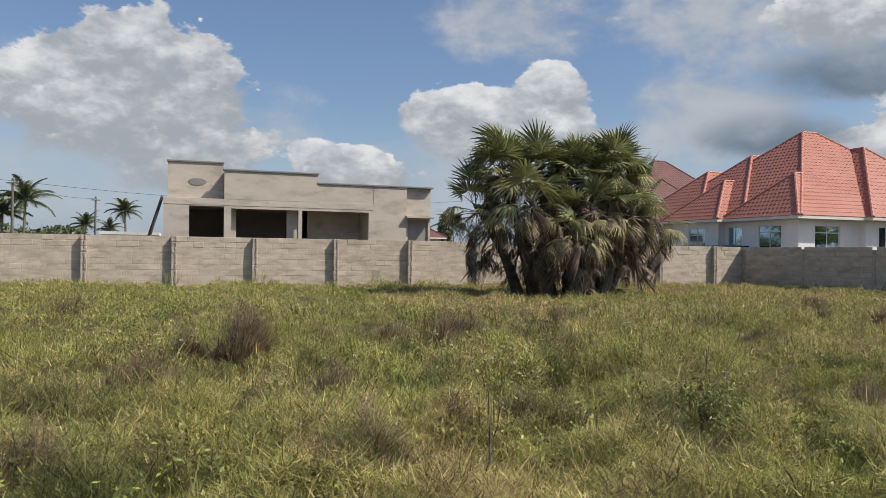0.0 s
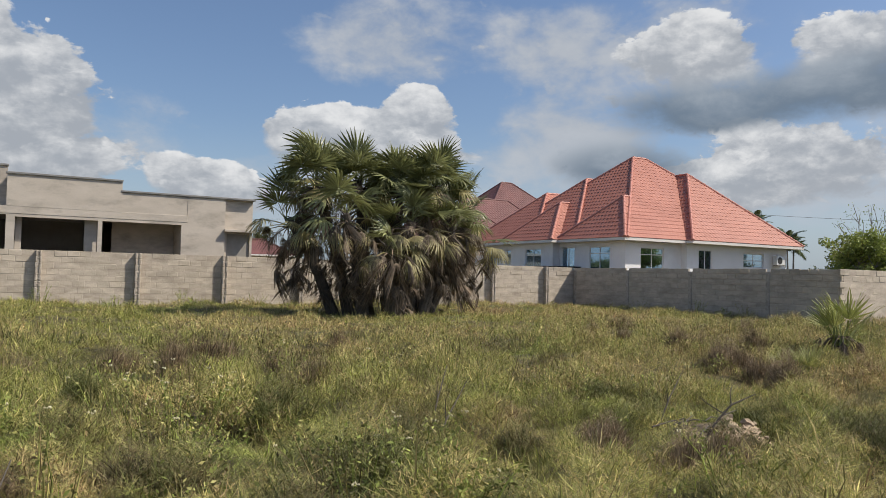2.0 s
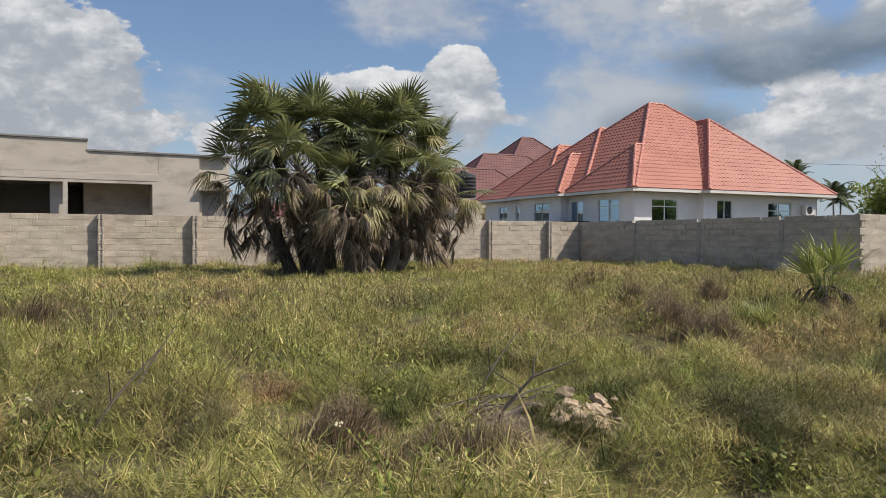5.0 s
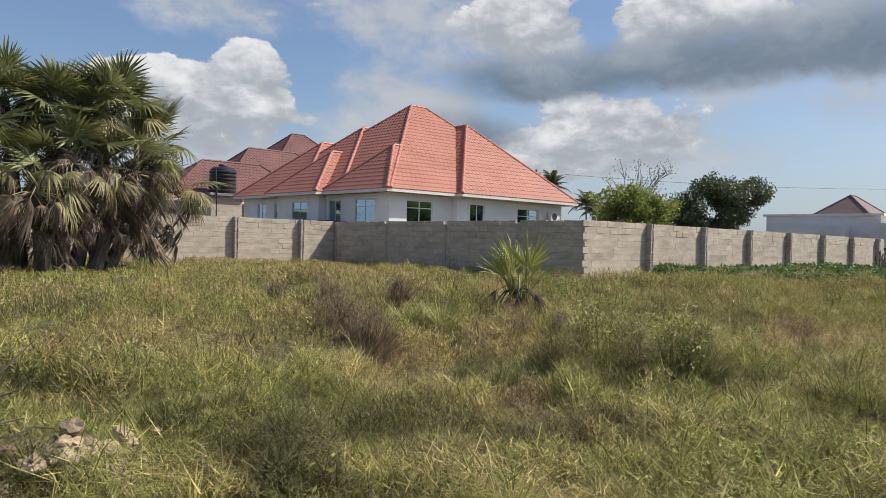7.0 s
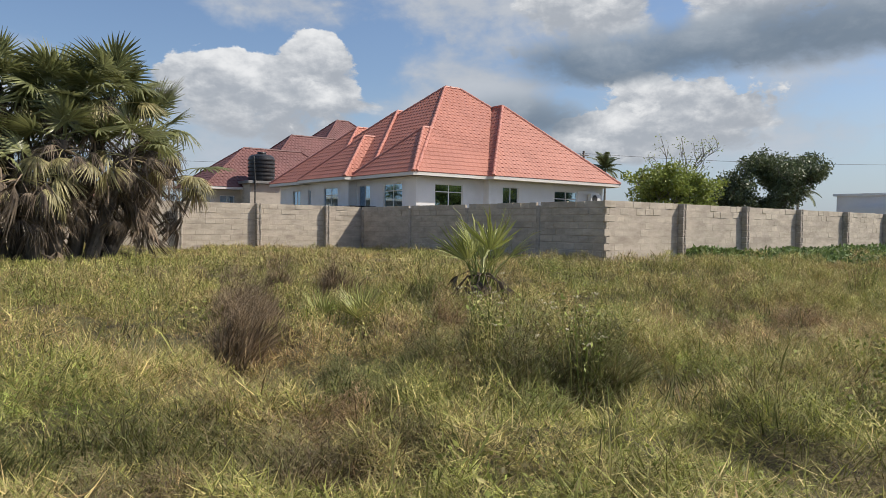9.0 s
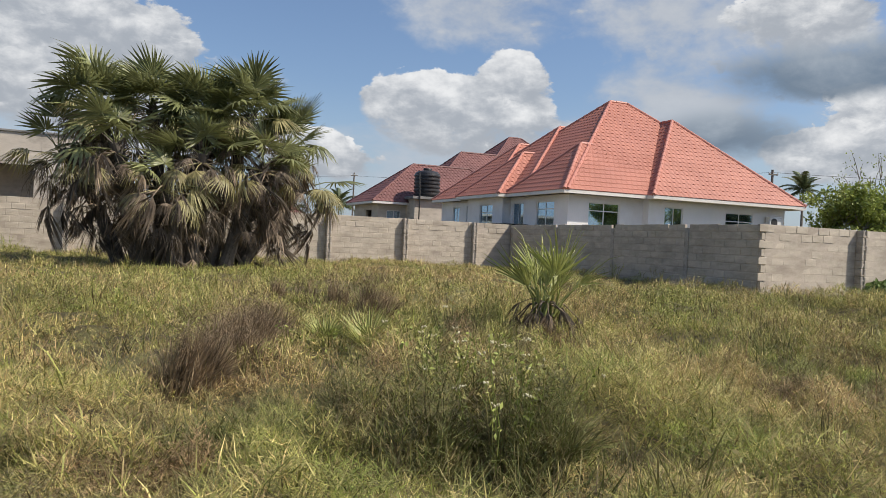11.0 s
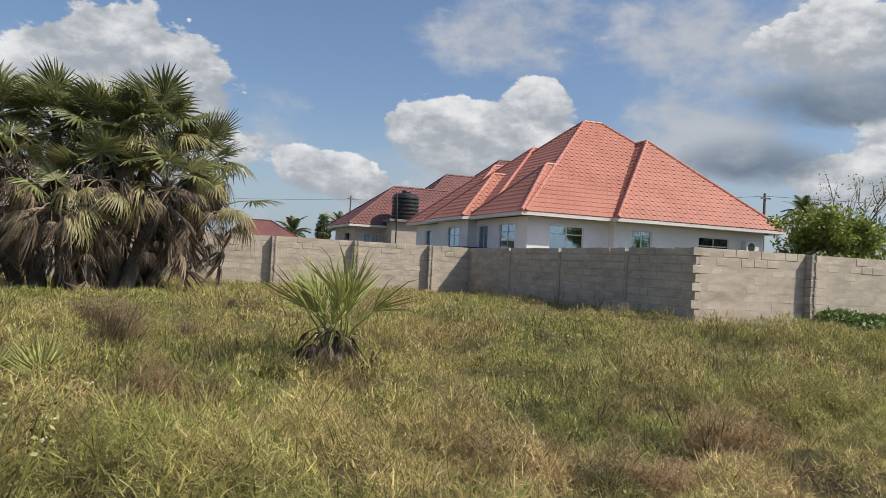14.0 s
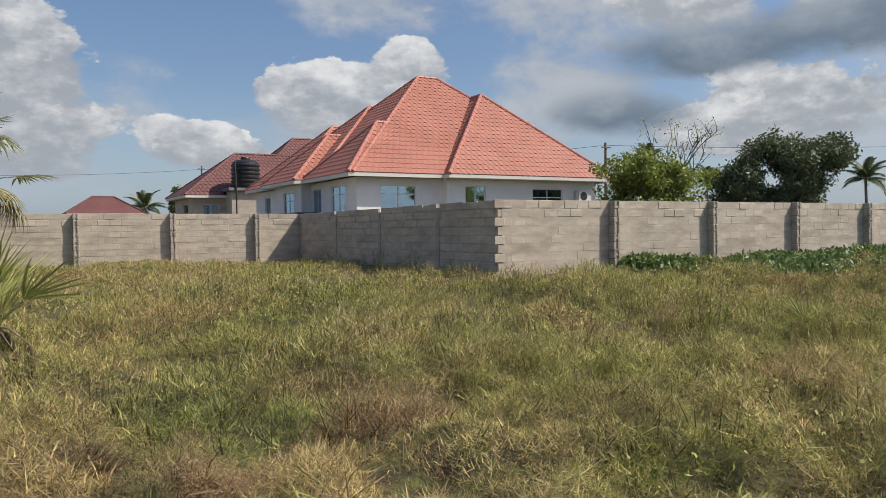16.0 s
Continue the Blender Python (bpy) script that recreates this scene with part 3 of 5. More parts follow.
def window_part(house, axis, face, a, b, z0, z1, columns=2, bar=None, dark=False):
    """An aluminium window in an opening: frame with mullions, panes and a sill."""
    f, d = 0.05, face + 0.06

    def b3(u0, u1, w0, w1, t0, t1):
        return (u0, u1, t0, t1, w0, w1) if axis == "x" else (t0, t1, u0, u1, w0, w1)
    bm = bmesh.new()
    loops = []
    for t in (d, d + 0.06):
        for e in (0.0, f):
            loops.append([bm.verts.new((u, t, w) if axis == "x" else (t, u, w)) for u, w in ((a + e, z0 + e), (b - e, z0 + e), (b - e, z1 - e), (a + e, z1 - e))])
    for one, two in ((0, 1), (1, 3), (3, 2), (2, 0)):
        for k in range(4):
            bm.faces.new((loops[one][k], loops[one][(k + 1) % 4], loops[two][(k + 1) % 4], loops[two][k]))
    bmesh.ops.recalc_face_normals(bm, faces=bm.faces)
    win = part("window", bm, FRAME, house, "white aluminium window")
    xs = [a + f + (b - a - 2 * f) * k / columns for k in range(columns + 1)]
    for x in xs[1:-1]:
        part("mullion", boxed(b3(x - 0.025, x + 0.025, z0 + f + 0.001, z1 - f - 0.001, d + 0.001, d + 0.055)), FRAME, win)
    if bar:
        for x0, x1 in zip(xs, xs[1:]):
            part("transom", boxed(b3(x0 + 0.03, x1 - 0.03, bar - 0.025, bar + 0.025, d + 0.003, d + 0.052)), FRAME, win)
    rows = [z0 + f, bar, z1 - f] if bar else [z0 + f, z1 - f]
    for x0, x1 in zip(xs, xs[1:]):
        for w0, w1 in zip(rows, rows[1:]):
            pane = part("pane", boxed(b3(x0 + 0.01, x1 - 0.01, w0 + 0.01, w1 - 0.01, d + 0.02, d + 0.028)), GLASS, win)
            pane.visible_shadow = False
    part("sill", boxed(b3(a - 0.05, b + 0.05, z0 - 0.06, z0 - 0.004, face - 0.05, face + 0.05), bevel=0.008), PLASTER, win)
    return win


EAVE = 4.35


def build_red_house():
    house = thing("red_roofed_house", "white bungalow with red tile-profile hipped roofs behind the wall", "house", at=(0, 0, 0))
    roofs = [  # x0, x1, y0, y1, ridge, top, tiled faces
        (31.85, 46.9, 31.76, 46.3, ((38.85, 38.8), (40.0, 38.8)), 10.32, "flr"),
        (31.66, 40.0, 31.768, 38.0, ((34.5, 34.95), (35.2, 34.95)), 7.05, "fl"),
        (36.42, 46.55, 31.25, 42.0, ((41.45, 36.35), (41.45, 37.45)), 9.12, "flr"),
        (31.2, 40.0, 37.75, 43.6, ((34.2, 40.7), (37.5, 40.7)), 7.05, "fl"),
        (31.8, 42.0, 36.2, 46.8, ((37.1, 41.5), (39.0, 41.5)), 8.95, "fl"),
        (31.72, 42.0, 40.3, 48.9, ((36.0, 44.6), (39.0, 44.6)), 8.1, "fl"),
        (42.0, 51.0, 38.6, 47.4, ((45.0, 43.0), (49.5, 43.0)), 9.0, "fr"),
    ]
    for x0, x1, y0, y1, ridge, top, tiles in roofs:
        hip_roof(house, x0, x1, y0, y1, EAVE, ridge, top, ROOF, ROOF_CAP, ("fr", "br") if x1 == 40.0 else (), tiles)
    base, under = 0.2, EAVE - 0.15
    wall_part(house, "x", 32.4, 32.3, 36.9, base, under, [(33.48, 35.3, 2.35, 3.86)], PLASTER)
    wall_part(house, "x", 31.95, 36.9, 45.75, base, under, [(37.7, 38.86, 2.6, 3.86), (41.65, 43.55, 2.9, 3.8)], PLASTER)
    wall_part(house, "y", 36.702, 31.955, 32.398, base, under, (), PLASTER, 0.2)
    wall_part(house, "y", 32.3, 32.605, 38.35, base, under, [(33.68, 35.5, 2.35, 3.9), (36.85, 38.1, 2.2, 3.9)], PLASTER)
    wall_part(house, "x", 38.36, 31.8, 32.295, base, under, (), PLASTER)
    wall_part(house, "y", 31.8, 38.565, 43.0, base, under, [(39.6, 41.3, 2.5, 3.85)], PLASTER)
    wall_part(house, "y", 32.3, 43.0, 48.4, base, under, [(43.7, 44.3, 2.8, 3.85), (45.4, 46.5, 2.6, 3.85)], PLASTER)
    wall_part(house, "y", 45.55, 32.155, 47.0, base, under, (), PLASTER)
    wall_part(house, "x", 48.2, 32.505, 45.5, base, under, (), PLASTER)
    wall_part(house, "x", 36.3, 32.51, 45.5, base, under, (), ROOM, 0.15, "partition")
    wall_part(house, "y", 36.0, 32.61, 36.29, base, under, (), ROOM, 0.15, "partition")
    window_part(house, "x", 32.4, 33.48, 35.3, 2.35, 3.86, 2, 3.45)
    window_part(house, "x", 31.95, 37.7, 38.86, 2.6, 3.86, 2)
    window_part(house, "x", 31.95, 41.65, 43.55, 2.9, 3.8, 2, 3.35)
    window_part(house, "y", 32.3, 33.68, 35.5, 2.35, 3.9, 2, 3.5)
    window_part(house, "y", 32.3, 36.85, 38.1, 2.2, 3.9, 2)
    window_part(house, "y", 31.8, 39.6, 41.3, 2.5, 3.85, 2, 3.4)
    window_part(house, "y", 32.3, 43.7, 44.3, 2.8, 3.85, 1)
    window_part(house, "y", 32.3, 45.4, 46.5, 2.6, 3.85, 2)
    part("veranda_roof", boxed((30.75, 32.29, 36.2, 41.0, 2.62, 2.70)), DARK_METAL, house, "thin dark lean-to sheet")
    for y in (36.4, 40.8):
        bm = bmesh.new()
        tube(bm, [(30.85, y, 0.2), (30.85, y, 2.62)], [0.03, 0.03])
        part("post", bm, DARK_METAL, house)


def build_air_conditioner():
    ac = thing("air_conditioner", "white outdoor air conditioner unit on the house wall", "air conditioner", at=(44.75, 31.95, 3.42))
    part("casing", boxed((-0.42, 0.42, -0.36, -0.06, -0.3, 0.3), bevel=0.02), AC_WHITE, ac)
    bm = bmesh.new()
    bmesh.ops.create_cone(bm, cap_ends=True, segments=24, radius1=0.22, radius2=0.22, depth=0.02, matrix=pose(-0.1, -0.365, 0, 90))
    part("fan_grille", bm, DARK_METAL, ac)
    for x in (-0.3, 0.3):
        part("bracket", boxed((x - 0.02, x + 0.02, -0.34, 0.0, -0.35, -0.305)), DARK_METAL, ac)


def build_maroon_house():
    house = thing("maroon_roofed_house", "house with maroon tile-profile hipped roofs", "house")
    for x0, x1, y0, y1, ridge, top, tiles in [
        (37.4, 55.0, 56.8, 73.6, ((45.8, 65.2), (47.0, 65.2)), 11.7, "flr"),
        (33.1, 48.0, 54.6, 65.4, ((38.6, 60.0), (43.0, 60.0)), 9.2, "fl"),
        (28.9, 42.0, 53.4, 60.6, ((33.2, 57.0), (38.0, 57.0)), 7.5, "fl"),
    ]:
        hip_roof(house, x0, x1, y0, y1, 4.3, ridge, top, ROOF_BROWN, ROOF_BROWN, tiles=tiles)
    wall_part(house, "x", 54.0, 29.5, 34.0, 0.2, 4.15, [(30.2, 31.3, 2.4, 3.7)], RENDER)
    wall_part(house, "x", 55.2, 34.0, 47.0, 0.2, 4.15, (), RENDER)
    wall_part(house, "y", 29.5, 54.205, 60.0, 0.2, 4.15, [(55.5, 57.0, 2.4, 3.7)], RENDER)
    wall_part(house, "y", 53.0, 55.5, 73.0, 0.2, 4.15, (), RENDER)
    wall_part(house, "x", 60.0, 29.5, 53.0, 0.2, 4.15, (), ROOM)
    window_part(house, "x", 54.0, 30.2, 31.3, 2.4, 3.7, 2)


def build_tank():
    stand = thing("tank_stand", "blockwork water tank stand with a flat slab", "tank stand")
    part("pier", boxed((31.7, 34.1, 52.2, 54.0, 0.2, 4.55), bevel=0.02), RENDER, stand)
    part("slab", boxed((31.45, 34.35, 51.9, 53.9, 4.552, 4.75), bevel=0.02), COPING, stand)
    bm = bmesh.new()
    tube(bm, [(31.95, 51.85, 0.2), (31.95, 51.85, 4.75), (31.95, 52.1, 6.5)], [0.05, 0.05, 0.05])
    part("pipe", bm, DARK_METAL, stand)
    tank = thing("water_tank", "black ribbed plastic water tank on its stand", "water tank", at=(32.85, 52.85, 4.752))
    profile = [(0.02, 0.0), (0.88, 0.0), (0.92, 0.06)]
    z = 0.06
    for k in range(6):
        profile += [(0.92, z + 0.05), (0.98, z + 0.10), (0.98, z + 0.19), (0.92, z + 0.24)]
        z += 0.27
    profile += [(0.90, z + 0.08), (0.70, z + 0.22), (0.3, z + 0.30), (0.3, z + 0.36), (0.02, z + 0.37)]
    bm = bmesh.new()
    rings = [[bm.verts.new((r * math.cos(2 * math.pi * k / 32), r * math.sin(2 * math.pi * k / 32), h)) for k in range(32)] for r, h in profile]
    for a, b in zip(rings, rings[1:]):
        for k in range(32):
            bm.faces.new((a[k], a[(k + 1) % 32], b[(k + 1) % 32], b[k]))
    part("body", bm, TANK, tank)
    bm = bmesh.new()
    bmesh.ops.create_cone(bm, cap_ends=True, segments=24, radius1=0.33, radius2=0.3, depth=0.08, matrix=pose(0, 0, z + 0.40))
    part("lid", bm, TANK, tank)


def build_unfinished_house():
    house = thing("unfinished_house", "unfinished flat-roofed house in raw cement render with open verandas", "house")
    y, low = 37.0, 0.3
    wall_part(house, "x", y, -0.75, 9.3, low, 4.15, [(0.38, 1.97, 1.1, 4.1), (2.3, 5.5, 1.1, 4.02), (5.68, 9.05, 1.1, 4.02)], RENDER, 0.22)
    wall_part(house, "x", y, 9.3, 11.05, low, 5.36, (), RENDER, 0.22)
    wall_part(house, "x", y + 0.22, 11.05, 12.42, low, 5.36, [(11.2, 12.3, 2.4, 3.72)], RENDER, 0.2)
    part("hood", boxed((11.0, 12.5, y - 0.25, y + 0.21, 3.80, 3.92), bevel=0.01), RENDER, house, "thin window hood slab")
    # plain panel in the darker cement, added to close the window opening
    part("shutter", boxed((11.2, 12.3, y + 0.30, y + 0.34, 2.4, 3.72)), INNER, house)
    wall_part(house, "y", -0.75, y + 0.22, 47.0, low, 4.15, (), RENDER, 0.22)
    wall_part(house, "y", 12.2, y + 0.42, 47.0, low, 5.36, (), RENDER, 0.22)
    wall_part(house, "x", 46.8, -0.5, 12.2, low, 5.3, (), RENDER, 0.2)
    part("slab", boxed((-0.77, 9.3, y - 0.015, 46.9, 4.152, 4.46), bevel=0.006), RENDER, house, "cast concrete roof slab")
    # floor and right-hand roof slab also take the darker cement
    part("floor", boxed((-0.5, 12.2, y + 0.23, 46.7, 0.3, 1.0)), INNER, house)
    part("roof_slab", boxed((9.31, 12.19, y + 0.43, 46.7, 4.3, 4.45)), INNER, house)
    # parapets of three heights with grey copings
    for x0, x1, y0, top in ((-0.6, 1.96, y + 0.75, 6.22), (1.96, 6.45, y - 0.02, 5.82), (6.45, 9.3, y + 0.012, 5.36)):
        part("parapet", boxed((x0, x1, y0, y0 + 0.2, 4.462, top)), RENDER, house)
        part("coping", boxed((x0 - 0.05, x1 + 0.03, y0 - 0.06, y0 + 0.27, top + 0.001, top + 0.09), bevel=0.012), COPING, house, "grey coping")
    part("coping", boxed((9.33, 12.5, y - 0.06, y + 0.5, 5.361, 5.45), bevel=0.012), COPING, house, "grey coping")
    part("parapet", boxed((-0.6, -0.4, y + 0.955, 46.0, 4.462, 6.2)), RENDER, house)
    part("parapet", boxed((1.97, 2.17, y + 0.19, 46.0, 4.462, 5.8)), RENDER, house)
    part("parapet", boxed((6.25, 6.45, y + 0.22, 46.0, 4.462, 5.78)), RENDER, house)
    bm = bmesh.new()
    bmesh.ops.create_cone(bm, cap_ends=True, segments=24, radius1=0.42, radius2=0.40, depth=0.02, matrix=pose(0.75, y + 0.735, 5.3, 90) @ Matrix.Diagonal((1, 0.42, 1, 1)))
    part("plaster_patch", bm, COPING, house, "oval patch of grey plaster")
    # veranda columns and inner walls, those of INNER darker than the render
    part("column", boxed((2.32, 2.56, y + 0.5, y + 0.74, 1.0, 4.15)), RENDER, house)
    part("column", boxed((5.0, 5.5, y + 0.45, y + 0.7, 1.0, 4.15)), RENDER, house)
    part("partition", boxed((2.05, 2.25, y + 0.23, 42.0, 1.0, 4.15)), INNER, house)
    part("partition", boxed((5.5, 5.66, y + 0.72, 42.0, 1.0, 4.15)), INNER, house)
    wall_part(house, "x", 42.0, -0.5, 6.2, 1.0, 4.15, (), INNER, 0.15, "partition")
    wall_part(house, "x", 39.3, 6.3, 9.3, 1.0, 4.15, (), RENDER, 0.15, "partition")
    part("partition", boxed((9.1, 9.29, y + 0.23, 41.0, 1.0, 4.15)), RENDER, house)


def build_leaning_timber():
    ob = thing("leaning_timber", "dark timber prop leaning on the unfinished house", "timber", at=(-2.1, 37.3, 0.3))
    bm = bmesh.new()
    tube(bm, [(0, 0, 0), (0.75, 0.05, 2.4), (1.28, 0.05, 4.2)], [0.09, 0.085, 0.07], 7)
    part("pole", bm, BARK, ob)
    bm = bmesh.new()
    tube(bm, [(0.14, -0.06, 0.0), (1.15, -0.07, 3.7)], [0.06, 0.05], 6)
    part("pole", bm, BARK, ob)


build_red_house()
build_air_conditioner()
build_maroon_house()
build_tank()
build_unfinished_house()
build_leaning_timber()

# ---- fan palms ----


def fan_mesh(name, mat, radius, petiole, spread, count, droop, web, seed, ragged=0.1):
    """A fan leaf: a stalk along +y and pleated segments round its end, joined near the hub and free at their tips."""
    rnd = random.Random(seed)
    bm = bmesh.new()
    tube(bm, [(0, 0, 0), (0, petiole * 0.55, 0.04), (0, petiole, 0.0)], [0.022, 0.016, 0.012], 5)
    hub = Vector((0, petiole, 0))
    step = radians(spread) / count
    for k in range(count):
        a = (k + 0.5 - count / 2) * step + rnd.uniform(-0.2, 0.2) * step
        out, side = Vector((math.sin(a), math.cos(a), 0)), Vector((math.cos(a), -math.sin(a), 0))
        reach = radius * (0.78 + 0.22 * math.cos(a * 0.6)) * rnd.uniform(1 - ragged, 1.0)
        half = math.tan(step * 0.5) * web * reach
        rows = []
        for f, w in ((0.04, 0.10), (web, 1.0), (0.75, 0.62), (1.0, 0.06)):
            sag = -droop * reach * f ** 2 * rnd.uniform(0.8, 1.2)
            centre = hub + out * reach * f * (1 - 0.25 * droop * f) + Vector((0, 0, sag))
            rows.append((bm.verts.new(centre - side * half * w), bm.verts.new(centre + Vector((0, 0, 0.35 * half * w))), bm.verts.new(centre + side * half * w)))
        for r, q in zip(rows, rows[1:]):
            bm.faces.new((r[0], r[1], q[1], q[0]))
            bm.faces.new((r[1], r[2], q[2], q[1]))
    mesh = bpy.data.meshes.new(name)
    bm.to_mesh(mesh)
    bm.free()
    mesh.materials.append(mat)
    return mesh


def hanging_fan_mesh(name, mat, reach, petiole, count, seed):
    """A dead fan leaf: a bent stalk along +y with its withered segments hanging straight down from the end."""
    rnd = random.Random(seed)
    bm = bmesh.new()
    tube(bm, [(0, 0, 0), (0, petiole * 0.6, -0.06), (0, petiole, -0.32)], [0.02, 0.015, 0.01], 5)
    hub = Vector((0, petiole, -0.32))
    for k in range(count):
        a = rnd.uniform(-2.0, 2.0)
        out, side = Vector((math.sin(a), math.cos(a), 0)), Vector((math.cos(a + 1.0), -math.sin(a + 1.0), 0))
        far, wide = reach * rnd.uniform(0.45, 1.1), rnd.uniform(0.010, 0.022)
        curl = rnd.uniform(-0.12, 0.12)
        rows = []
        for f, w in ((0.0, 0.5), (0.3, 1.0), (0.7, 0.8), (1.0, 0.1)):
            centre = hub + out * far * 0.34 * f ** 0.5 + Vector((curl * f * f, 0, -far * f ** 1.3))
            rows.append((bm.verts.new(centre - side * wide * w), bm.verts.new(centre + side * wide * w)))
        for r, q in zip(rows, rows[1:]):
            bm.faces.new((r[0], r[1], q[1], q[0]))
    mesh = bpy.data.meshes.new(name)
    bm.to_mesh(mesh)
    bm.free()
    mesh.materials.append(mat)
    return mesh


def leaf_object(name, mesh, parent, at, azimuth, rise, twist, size):
    ob = new(name, mesh)
    ob.parent = parent
    ob.matrix_basis = Matrix.Translation(at) @ Matrix.Rotation(azimuth, 4, "Z") @ Matrix.Rotation(rise, 4, "X") @ Matrix.Rotation(twist, 4, "Y") @ Matrix.Scale(size, 4)
    return ob


def build_fan_palms():
    rnd = random.Random(11)
    live = [fan_mesh("fan leaf", FAN_LEAF, 1.08, 0.85, 175 + 28 * k, 18, 0.08 + 0.17 * k, 0.46, k, 0.18) for k in range(4)]
    yellow = [fan_mesh("yellow fan leaf", FAN_YELLOW, 0.85, 0.8, 200, 26, 0.7, 0.45, 20 + k, 0.2) for k in range(2)]
    dead = [hanging_fan_mesh("dead fan leaf", FAN_GREY if k % 2 else FAN_DEAD, 0.65 + 0.13 * k, 0.95, 22 + 3 * k, 30 + k) for k in range(5)]
    dead += [fan_mesh("withered fan leaf", FAN_GREY if k % 2 else FAN_DEAD, 0.8, 0.7, 130, 18, 0.9, 0.25, 40 + k, 0.5) for k in range(3)]
    palms = [  # base, crown, live leaves, dead leaves
        ((13.2, 26.4), (11.75, 26.5, 5.35), 34, 52), ((13.9, 26.3), (13.4, 26.4, 5.45), 30, 34), ((14.8, 26.0), (14.9, 25.9, 5.2), 30, 36),
        ((15.2, 25.7), (16.3, 25.6, 5.35), 36, 44), ((15.9, 26.2), (17.6, 26.3, 4.5), 26, 44), ((13.4, 25.5), (12.4, 25.0, 4.05), 26, 42),
        ((14.6, 25.1), (14.8, 24.6, 3.9), 26, 40), ((12.7, 26.6), (10.9, 26.8, 3.9), 20, 50), ((15.6, 25.3), (16.7, 24.9, 3.8), 26, 44),
        ((16.1, 25.9), (18.2, 25.8, 3.3), 18, 40), ((14.2, 25.0), (13.7, 24.3, 3.0), 16, 34), ((14.9, 26.8), (15.2, 26.9, 4.4), 22, 34),
    ]
    for (bx, by), crown, alive, gone in palms:
        base = Vector((bx, by, float(ground_height(bx, by)) - 0.05))
        palm = thing("fan_palm", "bushy fan palm with green crown and a skirt of dead leaves", "palm tree", "clump of fan palms", at=base)
        top = Vector(crown) - base
        bm = bmesh.new()
        points = [Vector((0, 0, 0)), top * 0.35 + Vector((0, 0, 0.35)), top * 0.7 + Vector((0, 0, 0.25)), top]
        tube(bm, points, [0.24, 0.19, 0.17, 0.13], 12)
        for k in range(90):
            f = rnd.uniform(0.05, 0.97)
            i = min(2, int(f * 3))
            p = points[i].lerp(points[i + 1], f * 3 - i)
            a = rnd.uniform(0, 6.28)
            d = Vector((math.cos(a), math.sin(a), 0.9))
            tube(bm, [p + d * 0.1, p + d * rnd.uniform(0.24, 0.34)], [0.03, 0.012], 4)
        part("trunk", bm, BARK, palm, "rough trunk with old leaf stubs")
        alive = int((0.72 if crown[2] > 4.2 else 0.34 if crown[2] > 3.6 else 0.2) * alive)
        for k in range(alive):
            f = (k + 0.5) / alive
            rise = radians(84 - 84 * f + rnd.uniform(-14, 14))
            at = top + Vector((rnd.uniform(-0.12, 0.12), rnd.uniform(-0.12, 0.12), rnd.uniform(-0.25, 0.15)))
            leaf_object("leaf", rnd.choice(live), palm, at, k * 2.399 + rnd.uniform(-0.3, 0.3), rise, rnd.uniform(-0.5, 0.5), rnd.uniform(0.8, 1.15))
        for k in range(10):
            leaf_object("withered_leaf", rnd.choice(dead[5:]), palm, top + Vector((0, 0, -0.3)), k * 0.63 + rnd.uniform(-0.3, 0.3), radians(rnd.uniform(-40, 5)), rnd.uniform(-0.6, 0.6), rnd.uniform(0.9, 1.25))
        for k in range(6):
            leaf_object("yellow_leaf", rnd.choice(yellow), palm, top + Vector((0, 0, -0.25)), rnd.uniform(0, 6.28), radians(rnd.uniform(-35, 10)), rnd.uniform(-0.4, 0.4), rnd.uniform(0.9, 1.2))
        for k in range(int(0.75 * gone)):
            drop = (0.74 if abs(top.x) + abs(top.y) < 1.0 else 0.68) * top.z * rnd.uniform(0.06, 1.0) ** 1.25
            f = 1 - drop / top.z
            at = Vector((top.x * f, top.y * f, top.z - drop)) + Vector((rnd.uniform(-0.15, 0.15), rnd.uniform(-0.15, 0.15), 0))
            leaf_object("dead_leaf", rnd.choice(dead), palm, at, k * 2.399 + rnd.uniform(-0.4, 0.4), radians(rnd.uniform(-50, 20)), rnd.uniform(-0.7, 0.7), rnd.uniform(0.6, 1.2))


